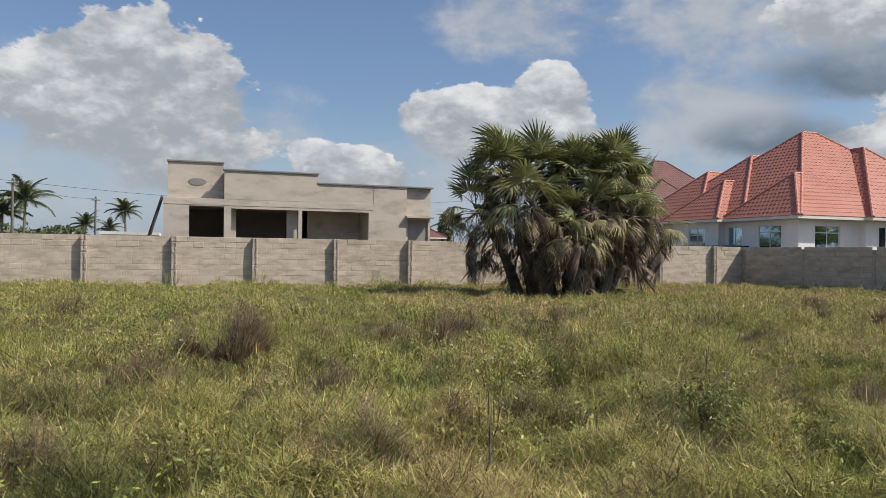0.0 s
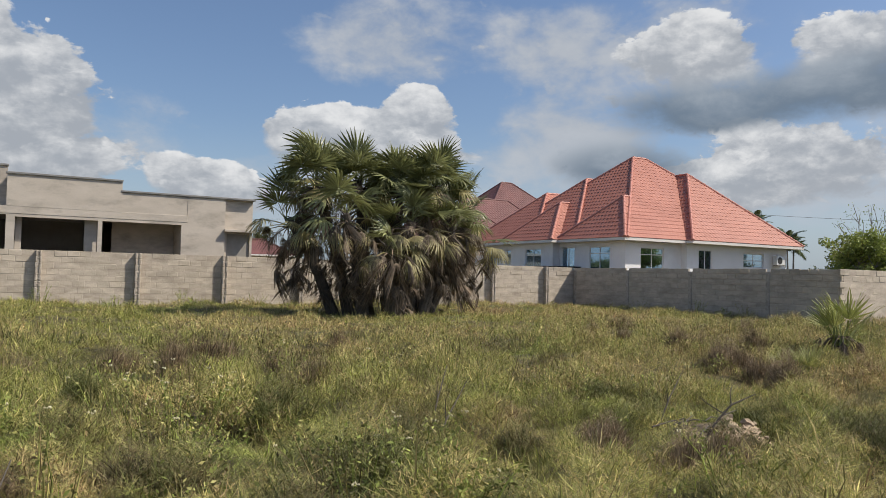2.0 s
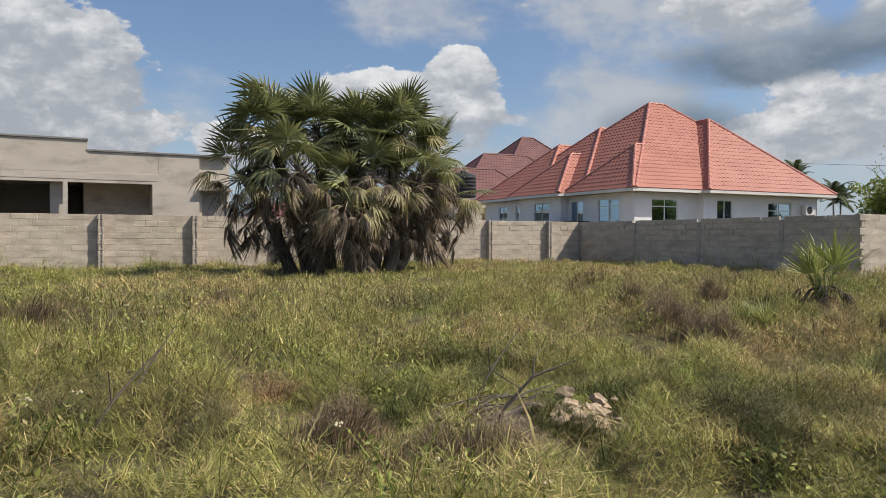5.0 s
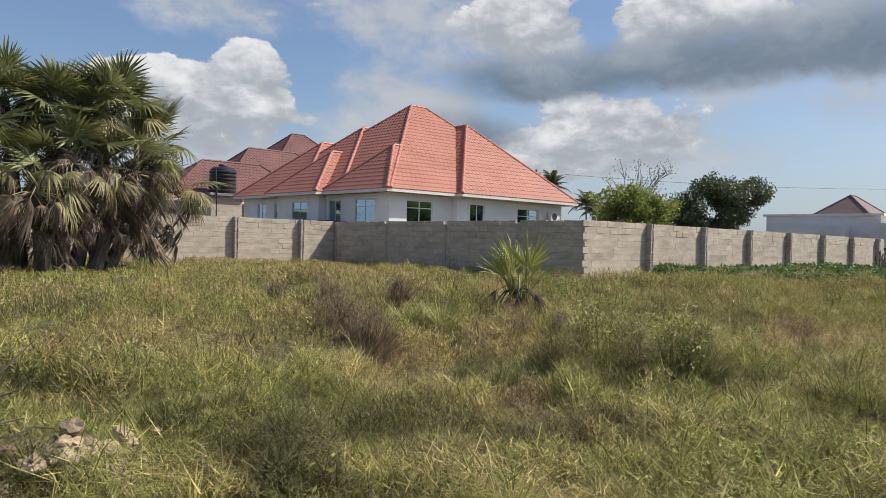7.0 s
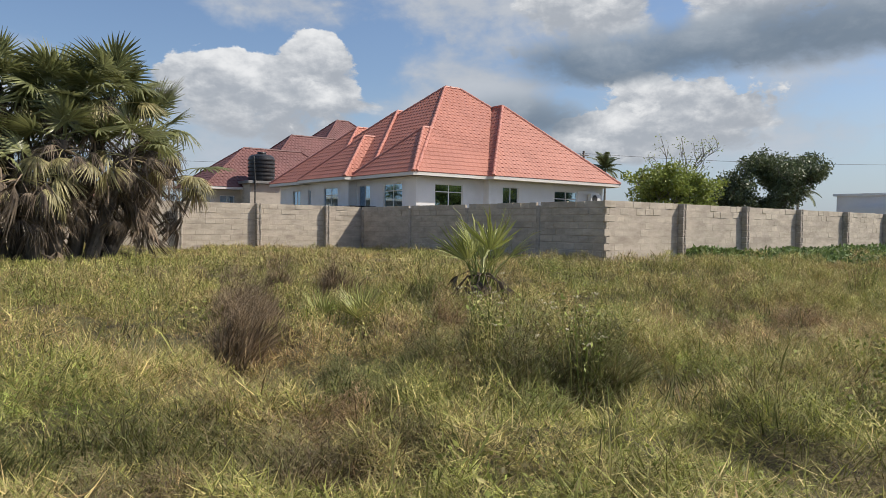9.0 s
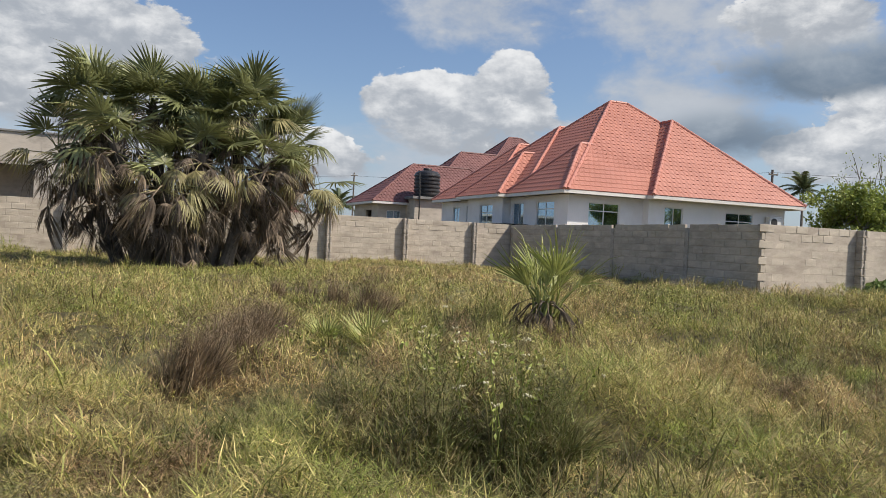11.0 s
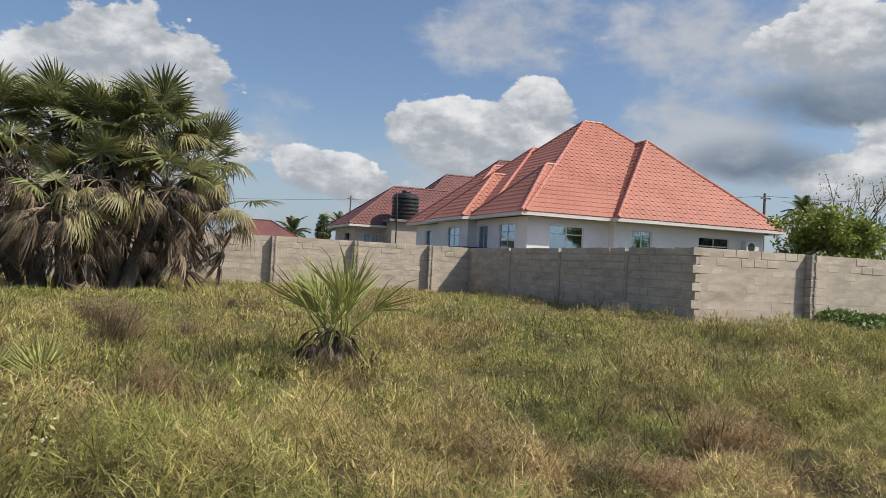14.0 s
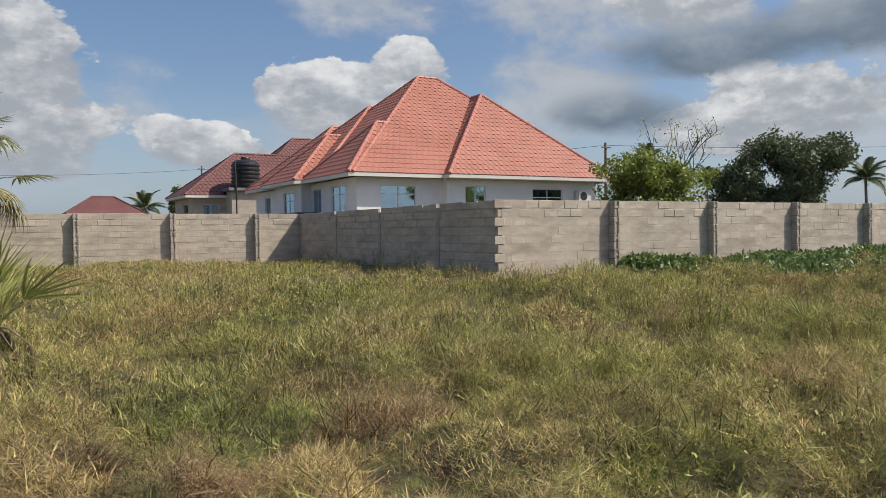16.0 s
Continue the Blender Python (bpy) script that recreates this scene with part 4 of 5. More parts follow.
def build_young_palm():
    rnd = random.Random(5)
    x, y = 18.68, 10.9
    base = Vector((x, y, float(ground_height(x, y))))
    palm = thing("young_fan_palm", "young bright green fan palm standing in the grass", "palm tree", at=base)
    leaves = [fan_mesh("young fan leaf", YOUNG_LEAF, 0.78, 0.55, 60 + 25 * k, 10, 0.05 + 0.10 * k, 0.30, 70 + k, 0.4) for k in range(3)]
    browned = hanging_fan_mesh("browned fan leaf", FAN_DEAD, 0.55, 0.62, 14, 77)
    browned_dark = hanging_fan_mesh("dark browned fan leaf", FAN_GREY, 0.6, 0.5, 18, 78)
    bm = bmesh.new()
    tube(bm, [(0, 0, -0.1), (0.02, 0, 0.25), (0.03, 0.02, 0.55)], [0.13, 0.11, 0.06], 9)
    part("trunk", bm, BARK, palm)
    for k in range(20):
        f = (k + 0.5) / 20
        at = Vector((0.14 * math.sin(k * 1.7), 0.12 * math.cos(k * 2.3), 0.42))
        leaf_object("leaf", rnd.choice(leaves), palm, at, k * 2.399, radians(88 - 46 * f ** 1.3 + rnd.uniform(-8, 8)), rnd.uniform(-1.3, 1.3), rnd.uniform(0.72, 1.12))
    for k in range(20):
        leaf_object("dead_leaf", browned_dark if k % 3 else browned, palm, (0, 0, 0.62), k * 2.4, radians(rnd.uniform(-12, 22)), rnd.uniform(-0.3, 0.3), rnd.uniform(0.45, 0.85))
    tuft_leaf = fan_mesh("tuft fan leaf", YOUNG_LEAF, 0.42, 0.18, 120, 11, 0.05, 0.3, 90, 0.2)
    for x, y, s in ((15.5, 9.5, 1.0), (15.05, 9.7, 0.8), (28.6, 7.9, 1.3)):
        tuft = thing("palm_seedling", "small fan palm seedling in the grass", "palm tree", "palm seedlings", at=(x, y, float(ground_height(x, y)) + 0.1))
        for k in range(6):
            leaf_object("leaf", tuft_leaf, tuft, (0, 0, 0), k * 1.13, radians(rnd.uniform(35, 75)), rnd.uniform(-0.4, 0.4), s * rnd.uniform(0.8, 1.1))


build_fan_palms()
build_young_palm()

# ---- trees ----


def leaf_cloud(centres, per, spread, size, seed):
    """Verts and faces of many small pointed leaves scattered round centres."""
    r = np.random.default_rng(seed)
    c = np.repeat(np.asarray(centres, float), per, axis=0)
    n = len(c)
    ball = r.normal(size=(n, 3))
    ball *= (r.uniform(0, 1, n) ** 0.4 / np.linalg.norm(ball, axis=1))[:, None]
    p = c + ball * 1.5 * spread * np.array((1, 1, 0.8))
    d = r.normal(size=(n, 3)) + np.array((0, 0, -0.35))
    d /= np.linalg.norm(d, axis=1)[:, None]
    s = np.cross(d, r.normal(size=(n, 3)))
    s /= np.linalg.norm(s, axis=1)[:, None]
    length = size * r.uniform(0.6, 1.3, n)[:, None]
    verts = np.stack((p, p + d * length * 0.5 + s * length * 0.24, p + d * length, p + d * length * 0.5 - s * length * 0.24), 1).reshape(-1, 3)
    return verts, np.arange(4 * n).reshape(n, 4)


def limbs(rnd, start, way, length, radius, depth, out, tips):
    """Branches: lists of points with radii, and their ends."""
    points, radii, p, d = [start], [radius], start.copy(), way.normalized()
    for k in range(4):
        d = (d + Vector((rnd.uniform(-0.3, 0.3), rnd.uniform(-0.3, 0.3), rnd.uniform(-0.08, 0.2)))).normalized()
        p = p + d * length / 4
        points.append(p.copy())
        radii.append(radius * (1 - 0.16 * (k + 1)))
    out.append((points, radii))
    if depth == 0:
        tips += [points[-1], points[-2], points[-3]]
        return
    for k in range(rnd.choice((3, 4))):
        a, e = rnd.uniform(0, 6.28), rnd.uniform(0.15, 0.95)
        side = Vector((math.cos(a) * math.cos(e), math.sin(a) * math.cos(e), math.sin(e)))
        limbs(rnd, points[rnd.choice((2, 3, 4))].copy(), d * 0.55 + side, length * rnd.uniform(0.6, 0.8), max(0.022, radii[-1] * 0.7), depth - 1, out, tips)


def build_tree(name, label, x, y, z_top, width, leaf_mat, seed, per=60, size=0.2, spread=0.38, depth=3, trunk=1.6, fill=0):
    rnd = random.Random(seed)
    base = Vector((x, y, 0.25))
    tree = thing(name, label, "tree", at=base)
    out, tips = [], []
    limbs(rnd, Vector((0, 0, 0)), Vector((0, 0, 1)), trunk, 0.20, depth, out, tips)
    pts = np.array([tuple(t) for t in tips])
    scale = np.array((0.42 * width / max(0.1, np.percentile(np.abs(pts[:, 0]), 92)), 0.42 * width / max(0.1, np.percentile(np.abs(pts[:, 1]), 92)), (z_top - 0.55) / pts[:, 2].max()))
    grow = Matrix.Diagonal((*scale, 1))
    bm = bmesh.new()
    for points, radii in out:
        tube(bm, [grow @ p for p in points], radii, 6)
    part("trunk", bm, TREE_BARK, tree)
    if per:
        r = np.random.default_rng(seed + 1)
        lumps = r.normal(size=(34, 3))
        lumps *= (0.4 + 0.6 * r.uniform(0, 1, (34, 1)) ** 0.6) / np.linalg.norm(lumps, axis=1)[:, None]
        lumps = lumps * np.array((0.40 * width, 0.40 * width, 0.37 * z_top)) + np.array((0, 0, 0.51 * z_top)) + r.normal(0, 0.18, (34, 3))
        centres = np.concatenate((pts * scale, np.repeat(lumps, fill, axis=0) + r.normal(0, 0.3, (34 * fill, 3))))
        verts, faces = leaf_cloud(centres, per, spread, size, seed)
        crown = array_object("crown", verts, faces, leaf_mat, tree)
        crown["kind"] = "stuff"
    return tree


build_tree("leafy_tree", "bright green leafy tree behind the boundary wall", 41.3, 23.7, 4.85, 4.1, LEAF_BRIGHT, 3, 60, 0.17, 0.26, fill=5)
build_tree("mango_tree", "dense dark green mango tree behind the boundary wall", 48.7, 23.5, 5.95, 6.2, LEAF_DARK, 8, 80, 0.17, 0.32, fill=12)
build_tree("dry_tree", "nearly bare tree with thin pale branches", 45.6, 26.5, 7.1, 4.0, LEAF_BRIGHT, 21, 4, 0.12, 0.22)
build_tree("shade_tree", "dark round shade tree beside the far road", 98.0, 17.0, 7.6, 8.0, LEAF_DARK, 14, 25, 0.4, 0.6, fill=6)
build_tree("shade_tree", "dark round shade tree on the far skyline", -14.0, 104.0, 4.6, 9.0, LEAF_DARK, 16, 20, 0.5, 0.6, fill=4)
build_tree("shade_tree", "dark round shade tree on the far skyline", -22.0, 96.0, 5.2, 9.0, LEAF_DARK, 17, 20, 0.5, 0.6, fill=4)
build_tree("shade_tree", "dark round shade tree far behind the houses", 104.0, 62.0, 7.0, 10.0, LEAF_DARK, 15, 25, 0.5, 0.7, fill=6)


def frond_mesh():
    rnd = random.Random(4)
    bm = bmesh.new()
    spine = [Vector((0, 3.6 * f, 0.9 * math.sin(f * 1.9) - 1.5 * f * f)) for f in np.linspace(0, 1, 9)]
    tube(bm, spine, list(np.linspace(0.05, 0.01, 9)), 4)
    for k in range(44):
        f = 0.12 + 0.88 * k / 43
        i = min(7, int(f * 8))
        p = spine[i].lerp(spine[i + 1], f * 8 - i)
        reach = 0.85 * math.sin(0.35 + 2.5 * f) + 0.15
        for side in (-1, 1):
            d = Vector((side * reach * 0.8, reach * 0.55, -reach * rnd.uniform(0.25, 0.6)))
            w = Vector((0, 0.085, 0))
            a, b, c = bm.verts.new(p - w), bm.verts.new(p + w), bm.verts.new(p + d)
            bm.faces.new((a, b, c))
    mesh = bpy.data.meshes.new("coconut frond")
    bm.to_mesh(mesh)
    bm.free()
    mesh.materials.append(LEAF_COCO)
    return mesh


def build_coconuts():
    frond = frond_mesh()
    rnd = random.Random(9)
    for x, y, z, s in ((74.1, 56.4, 7.9, 0.72), (96.8, 68.9, 7.4, 0.85), (100.5, 70.5, 6.6, 0.8), (79.5, 37.7, 5.2, 0.68), (-14.5, 83.0, 6.3, 0.95), (-16.8, 84.5, 5.0, 0.8), (-6.2, 94.0, 6.0, 0.66),
                       (-11.5, 105.0, 4.6, 0.7), (-9.0, 108.0, 4.2, 0.6), (43.0, 118.0, 6.2, 1.15), (35.5, 118.0, 5.0, 1.0), (62.0, 60.0, 6.6, 1.0)):
        palm = thing("coconut_palm", "tall coconut palm with feathery fronds in the distance", "palm tree", "coconut palms", at=(x, y, 0.25))
        bm = bmesh.new()
        lean = rnd.uniform(-0.5, 0.5)
        tube(bm, [(lean, 0, 0), (lean * 0.4, 0, z * 0.5), (0, 0, z)], [0.17, 0.13, 0.10], 8)
        part("trunk", bm, TREE_BARK, palm)
        for k in range(18):
            leaf_object("frond", frond, palm, (0, 0, z), k * 2.399, radians(70 - 100 * (k / 18) + rnd.uniform(-8, 8)), rnd.uniform(-0.3, 0.3), s * rnd.uniform(0.7, 0.95))


build_coconuts()


def build_cypress():
    tree = thing("cypress_tree", "slim dark column-shaped tree in the distance", "tree", at=(38.4, 109.0, 0.25))
    bm = bmesh.new()
    tube(bm, [(0, 0, 0), (0, 0, 7.2)], [0.2, 0.05], 7)
    part("trunk", bm, TREE_BARK, tree)
    r = np.random.default_rng(3)
    h = r.uniform(0.8, 7.6, 120)
    a = r.uniform(0, 6.28, 120)
    d = 0.75 * np.minimum(1.0, (8.0 - h) / 2.5)
    verts, faces = leaf_cloud(np.stack((d * np.cos(a), d * np.sin(a), h), 1), 30, 0.22, 0.45, 6)
    array_object("crown", verts, faces, LEAF_DARK, tree)["kind"] = "stuff"


build_cypress()

# ---- poles, wires and far buildings ----


def build_pole(x, y, top, arm=True):
    pole = thing("utility_pole", "wooden utility pole carrying cables", "utility pole", "utility poles", at=(x, y, 0.2))
    bm = bmesh.new()
    tube(bm, [(0, 0, 0), (0, 0, top - 0.2)], [0.13, 0.09], 8)
    part("post", bm, TIMBER, pole)
    if arm:
        part("crossarm", boxed((-0.45, 0.45, -0.14, -0.06, top - 0.62, top - 0.52)), TIMBER, pole)
        for k in (-0.4, 0.0, 0.4):
            bm = bmesh.new()
            tube(bm, [(k, -0.1, top - 0.52), (k, -0.1, top - 0.42)], [0.03, 0.02], 6)
            part("insulator", bm, AC_WHITE, pole)


def build_cable(a, b, sag):
    bm = bmesh.new()
    a, b = Vector(a), Vector(b)
    tube(bm, [a.lerp(b, f) - Vector((0, 0, sag * 4 * f * (1 - f))) for f in np.linspace(0, 1, 13)], [0.014] * 13, 4)
    tagged(mesh_object("overhead_cable", bm, WIRE), "thin black overhead cable between poles", "cable", "overhead cables")


for args in ((66.7, 19.6, 7.8, False), (58.0, 44.8, 8.2), (38.3, 92.5, 9.6), (-13.0, 69.0, 7.6), (-8.5, 86.0, 7.4), (3.0, 98.0, 6.4)):
    build_pole(*args)
build_cable((-45.0, 40.0, 9.5), (-13.0, 69.0, 7.4), 0.4)
build_cable((-13.0, 69.0, 7.4), (38.3, 92.5, 9.2), 1.2)
build_cable((-13.0, 69.0, 7.1), (-8.5, 86.0, 7.2), 0.3)
build_cable((38.3, 92.5, 9.2), (58.0, 44.8, 8.0), 0.6)
build_cable((58.0, 44.8, 8.0), (100.0, 22.0, 8.6), 0.6)


def build_far_houses():
    house = thing("small_red_roofed_house", "distant house with a red hipped roof", "house")
    hip_roof(house, 23.6, 31.4, 88.0, 95.0, 3.9, ((26.4, 91.5), (28.6, 91.5)), 5.8, ROOF_BROWN, ROOF_BROWN, tiles="")
    part("wall", boxed((24.2, 30.8, 88.6, 94.4, 0.2, 3.76)), RENDER, house)
    house = thing("brown_block_house", "low unplastered house far behind the wall", "house")
    part("wall", boxed((5.0, 13.5, 74.0, 80.0, 0.2, 4.6)), INNER, house)
    part("roof", boxed((4.6, 13.9, 73.6, 80.4, 4.602, 4.85)), RENDER, house)
    house = thing("white_shed", "low white-roofed shed behind the wall", "shed")
    part("wall", boxed((-4.4, -1.7, 52.0, 56.0, 0.2, 2.9)), RENDER, house)
    part("roof", boxed((-4.9, -1.3, 51.6, 56.4, 2.902, 3.1)), WHITEWASH, house)
    house = thing("white_flat_roofed_house", "large off-white flat-roofed house in the distance", "house")
    part("wall", boxed((97.0, 112.0, 30.0, 42.4, 0.2, 5.75)), WHITEWASH, house)
    part("parapet", boxed((96.7, 112.4, 29.6, 42.7, 5.752, 6.0)), WHITEWASH, house)
    part("wall", boxed((95.4, 96.55, 33.0, 40.5, 0.2, 4.4)), WHITEWASH, house)
    part("stair_tower", boxed((95.2, 101.0, 26.6, 29.55, 0.2, 4.9)), FASCIA, house)
    part("wall", boxed((95.0, 99.0, 23.8, 26.55, 0.2, 4.3)), FASCIA, house)
    for y in (25.0, 28.0):
        win = part("window", boxed((94.9 if y < 26 else 95.1, 95.19 if y > 26 else 94.99, y - 0.3, y + 0.3, 2.5, 3.3)), DARK_METAL, house)
    hip_roof(house, 98.5, 105.0, 31.6, 37.6, 6.005, ((101.2, 34.6), (102.8, 34.6)), 8.3, ROOF_FAR, ROOF_FAR, tiles="")
    house = thing("grey_long_house", "long low grey building beside the far trees", "house")
    part("wall", boxed((104.0, 112.0, 12.0, 26.0, 0.2, 3.6)), RENDER, house)
    part("roof", boxed((103.4, 112.6, 11.6, 26.4, 3.602, 3.95)), COPING, house)


build_far_houses()


def build_panel_fence():
    fence = thing("panel_fence", "post fence with a dark top beam and pale panels", "fence")
    part("beam", boxed((61.9, 104.0, 18.32, 18.52, 1.86, 2.02)), DARK_METAL, fence, "dark top beam")
    x = 62.0
    while x < 103.5:
        part("post", boxed((x, x + 0.22, 18.34, 18.50, -0.7, 1.855)), PILLAR, fence)
        part("panel", boxed((x + 0.225, x + 2.995, 18.58, 18.66, -0.7, 1.15)), RENDER, fence)
        x += 3.0


def build_car():
    car = thing("parked_car", "silver-blue saloon car parked beside the far wall", "car", at=(65.5, 15.4, float(ground_height(65.5, 15.4))))
    bm = bmesh.new()
    profile = [(-2.1, 0.35), (-2.1, 0.75), (-1.5, 0.88), (-0.9, 1.36), (0.5, 1.40), (1.15, 0.93), (2.0, 0.8), (2.12, 0.5), (2.1, 0.3)]
    for a, b in (((0.82, 0.82)), ):
        left = [bm.verts.new((x, -0.82 + 0.12 * max(0, z - 0.9), z)) for x, z in profile]
        right = [bm.verts.new((x, 0.82 - 0.12 * max(0, z - 0.9), z)) for x, z in profile]
    bm.faces.new(left)
    bm.faces.new(right[::-1])
    for k in range(len(profile)):
        j = (k + 1) % len(profile)
        bm.faces.new((left[k], right[k], right[j], left[j]))
    bmesh.ops.bevel(bm, geom=list(bm.edges), offset=0.05, segments=2, affect="EDGES")
    part("body", bm, CAR_PAINT, car, smooth=True)
    for x0, x1 in ((-0.95, -0.15), (-0.08, 0.62)):
        part("window", boxed((x0, x1, -0.80, -0.772, 0.95, 1.28), bevel=0.01), DARK_METAL, car)
    for x in (-1.35, 1.3):
        for y in (-0.78, 0.78):
            bm = bmesh.new()
            bmesh.ops.create_cone(bm, cap_ends=True, segments=20, radius1=0.31, radius2=0.31, depth=0.2, matrix=pose(x, y, 0.31, 90))
            wheel = part("wheel", bm, RUBBER, car)
            bm = bmesh.new()
            bmesh.ops.create_cone(bm, cap_ends=True, segments=16, radius1=0.18, radius2=0.18, depth=0.21, matrix=pose(x, y, 0.31, 90))
            part("rim", bm, AC_WHITE, wheel)


def build_wood_pile():
    rnd = random.Random(2)
    pile = thing("leaning_branches", "dark branches and stakes leaning by the wall's end", "branches", at=(57.5, 17.2, float(ground_height(57.5, 17.2)) - 0.05))
    for k in range(9):
        bm = bmesh.new()
        x = rnd.uniform(-1.2, 1.2)
        tube(bm, [(x, rnd.uniform(-0.3, 0.3), 0), (x * 0.7 + rnd.uniform(-0.3, 0.3), 0, 0.8), (x * 0.4 + rnd.uniform(-0.8, 0.8), 0.1, rnd.uniform(1.0, 1.7))], [0.06, 0.05, 0.03], 6)
        part("branch", bm, BARK, pile)


build_panel_fence()
build_car()
build_wood_pile()

# ---- rubble, weeds and bushes in the field ----


def build_rubble():
    rnd = random.Random(6)
    for k in range(26):
        x, y = 9.78 + rnd.gauss(0, 0.19), 6.38 + rnd.gauss(0, 0.09)
        size = rnd.uniform(0.03, 0.085)
        bm = bmesh.new()
        bmesh.ops.create_icosphere(bm, subdivisions=2, radius=1.0)
        for v in bm.verts:
            v.co *= 0.8 + 0.75 * noise.noise(v.co * 1.9 + Vector((k * 3.1, 0, 0)))
            v.co = Vector((v.co.x * size * 1.3, v.co.y * size, v.co.z * size * 0.75))
        ob = mesh_object("rubble_stone", bm, STONE)
        ob.location = (x, y, float(ground_height(x, y)) + 0.08 + rnd.uniform(0, 0.03))
        ob.rotation_euler = (rnd.uniform(-0.4, 0.4), rnd.uniform(-0.4, 0.4), rnd.uniform(0, 6))
        tagged(ob, "pale broken lump of concrete lying in the grass", "rubble", "rubble heap")
    across = 33
    gx, gy = np.meshgrid(np.linspace(-1, 1, across), np.linspace(-1, 1, across))
    px, py = 9.55 + 0.72 * gx, 6.43 + 0.40 * gy
    swell = np.clip(1 - gx ** 2 - gy ** 2, -0.2, 1.0)
    crumbs = 0.03 * lumps(px, py, 0.12, 5.0) + 0.02 * lumps(px, py, 0.05, 9.0)
    verts = np.stack((px, py, ground_height(px, py) - 0.03 + 0.10 * swell + crumbs * (swell > 0)), -1).reshape(-1, 3)
    i, j = np.meshgrid(np.arange(across - 1), np.arange(across - 1))
    a = (j * across + i).ravel()
    ob = array_object("soil_mound", verts, np.stack((a, a + 1, a + across + 1, a + across), -1), SOIL)
    tagged(ob, "low mound of dark soil under the rubble", "soil")
    x, y = 8.70, 6.02
    g = float(ground_height(x, y)) + 0.02
    bm = bmesh.new()
    tube(bm, [(x, y, g), (x + 0.11, y - 0.06, g + 0.26), (x + 0.30, y - 0.13, g + 0.48), (x + 0.62, y - 0.18, g + 0.58)], [0.017, 0.014, 0.010, 0.004], 6)
    tube(bm, [(x + 0.14, y - 0.06, g + 0.29), (x + 0.36, y + 0.05, g + 0.33), (x + 0.7, y + 0.12, g + 0.36)], [0.010, 0.008, 0.003], 5)
    tube(bm, [(x + 0.30, y - 0.13, g + 0.48), (x + 0.34, y - 0.08, g + 0.60), (x + 0.45, y - 0.02, g + 0.66)], [0.007, 0.005, 0.002], 5)
    tube(bm, [(x + 0.22, y - 0.1, g + 0.39), (x + 0.08, y + 0.02, g + 0.50), (x + 0.02, y + 0.05, g + 0.56)], [0.006, 0.004, 0.002], 5)
    tagged(mesh_object("dead_branch", bm, BARK), "forked dark dead branch standing beside the rubble", "branch", "dead branches")
    for k in range(9):
        x, y, a = 9.1 + rnd.gauss(0, 0.3), 6.5 + rnd.gauss(0, 0.15), rnd.uniform(-0.4, 0.5)
        g, half = float(ground_height(x, y)) + rnd.uniform(0.06, 0.16), rnd.uniform(0.12, 0.34)
        bm = bmesh.new()
        tube(bm, [(x - half * math.cos(a), y - half * math.sin(a), g - 0.02), (x, y, g + 0.02), (x + half * math.cos(a), y + half * math.sin(a), g + rnd.uniform(-0.03, 0.08))], [0.010, 0.008, 0.004], 5)
        tagged(mesh_object("dry_stick", bm, BARK), "dark dry stick lying on the bare soil", "stick", "dry sticks")
    for x, y, a in ((9.1, 7.0, 0.3), (6.4, 7.6, 0.8), (6.1, 7.0, 0.5), (2.3, 4.9, 1.2)):
        bm = bmesh.new()
        g = float(ground_height(x, y))
        d = Vector((math.cos(a), math.sin(a), 0))
        tube(bm, [Vector((x, y, g)) , Vector((x, y, g + 0.3)) + d * 0.25, Vector((x, y, g + 0.62)) + d * 0.62], [0.012, 0.009, 0.004], 5)
        tube(bm, [Vector((x, y, g + 0.28)) + d * 0.22, Vector((x, y, g + 0.5)) + d * 0.2], [0.007, 0.003], 4)
        tagged(mesh_object("dead_branch", bm, BARK), "dry dark broken branch sticking out of the grass", "branch", "dead branches")


build_rubble()


def blades(r, x, y, z, height, width, lean, bend=0.5, aim=None, simple=False):
    """Verts and triangles of curved blades standing at x, y, z."""
    n = len(x)
    a = 2.6 + r.normal(0, 1.5, n) + 0.8 * np.sin(1.3 * x + 0.9 * y) if aim is None else aim
    d = np.stack((np.cos(a), np.sin(a)), 1)
    turn = r.uniform(0, 2 * np.pi, n)
    s = np.stack((np.cos(turn), np.sin(turn)), 1)
    flat = np.zeros((n, 5, 3), np.float32)
    for i, (f, w) in enumerate(((0.0, -0.8), (0.0, 0.8), (0.55, -1.0), (0.55, 1.0), (1.0, 0.0))):
        tilt = lean * (1 + bend * (f - 0.3))
        out = height * f * np.sin(tilt)
        flat[:, i, 0] = x + d[:, 0] * out + s[:, 0] * w * width
        flat[:, i, 1] = y + d[:, 1] * out + s[:, 1] * w * width
        flat[:, i, 2] = z + height * f * np.cos(np.minimum(tilt, 1.35))
    if simple:
        return flat[:, (0, 1, 4)].reshape(-1, 3), np.arange(3 * n).reshape(n, 3)
    base = (np.arange(n) * 5)[:, None]
    faces = np.concatenate((base + np.array((0, 1, 3)), base + np.array((0, 3, 2)), base + np.array((2, 3, 4))), 0)
    return flat.reshape(-1, 3), faces


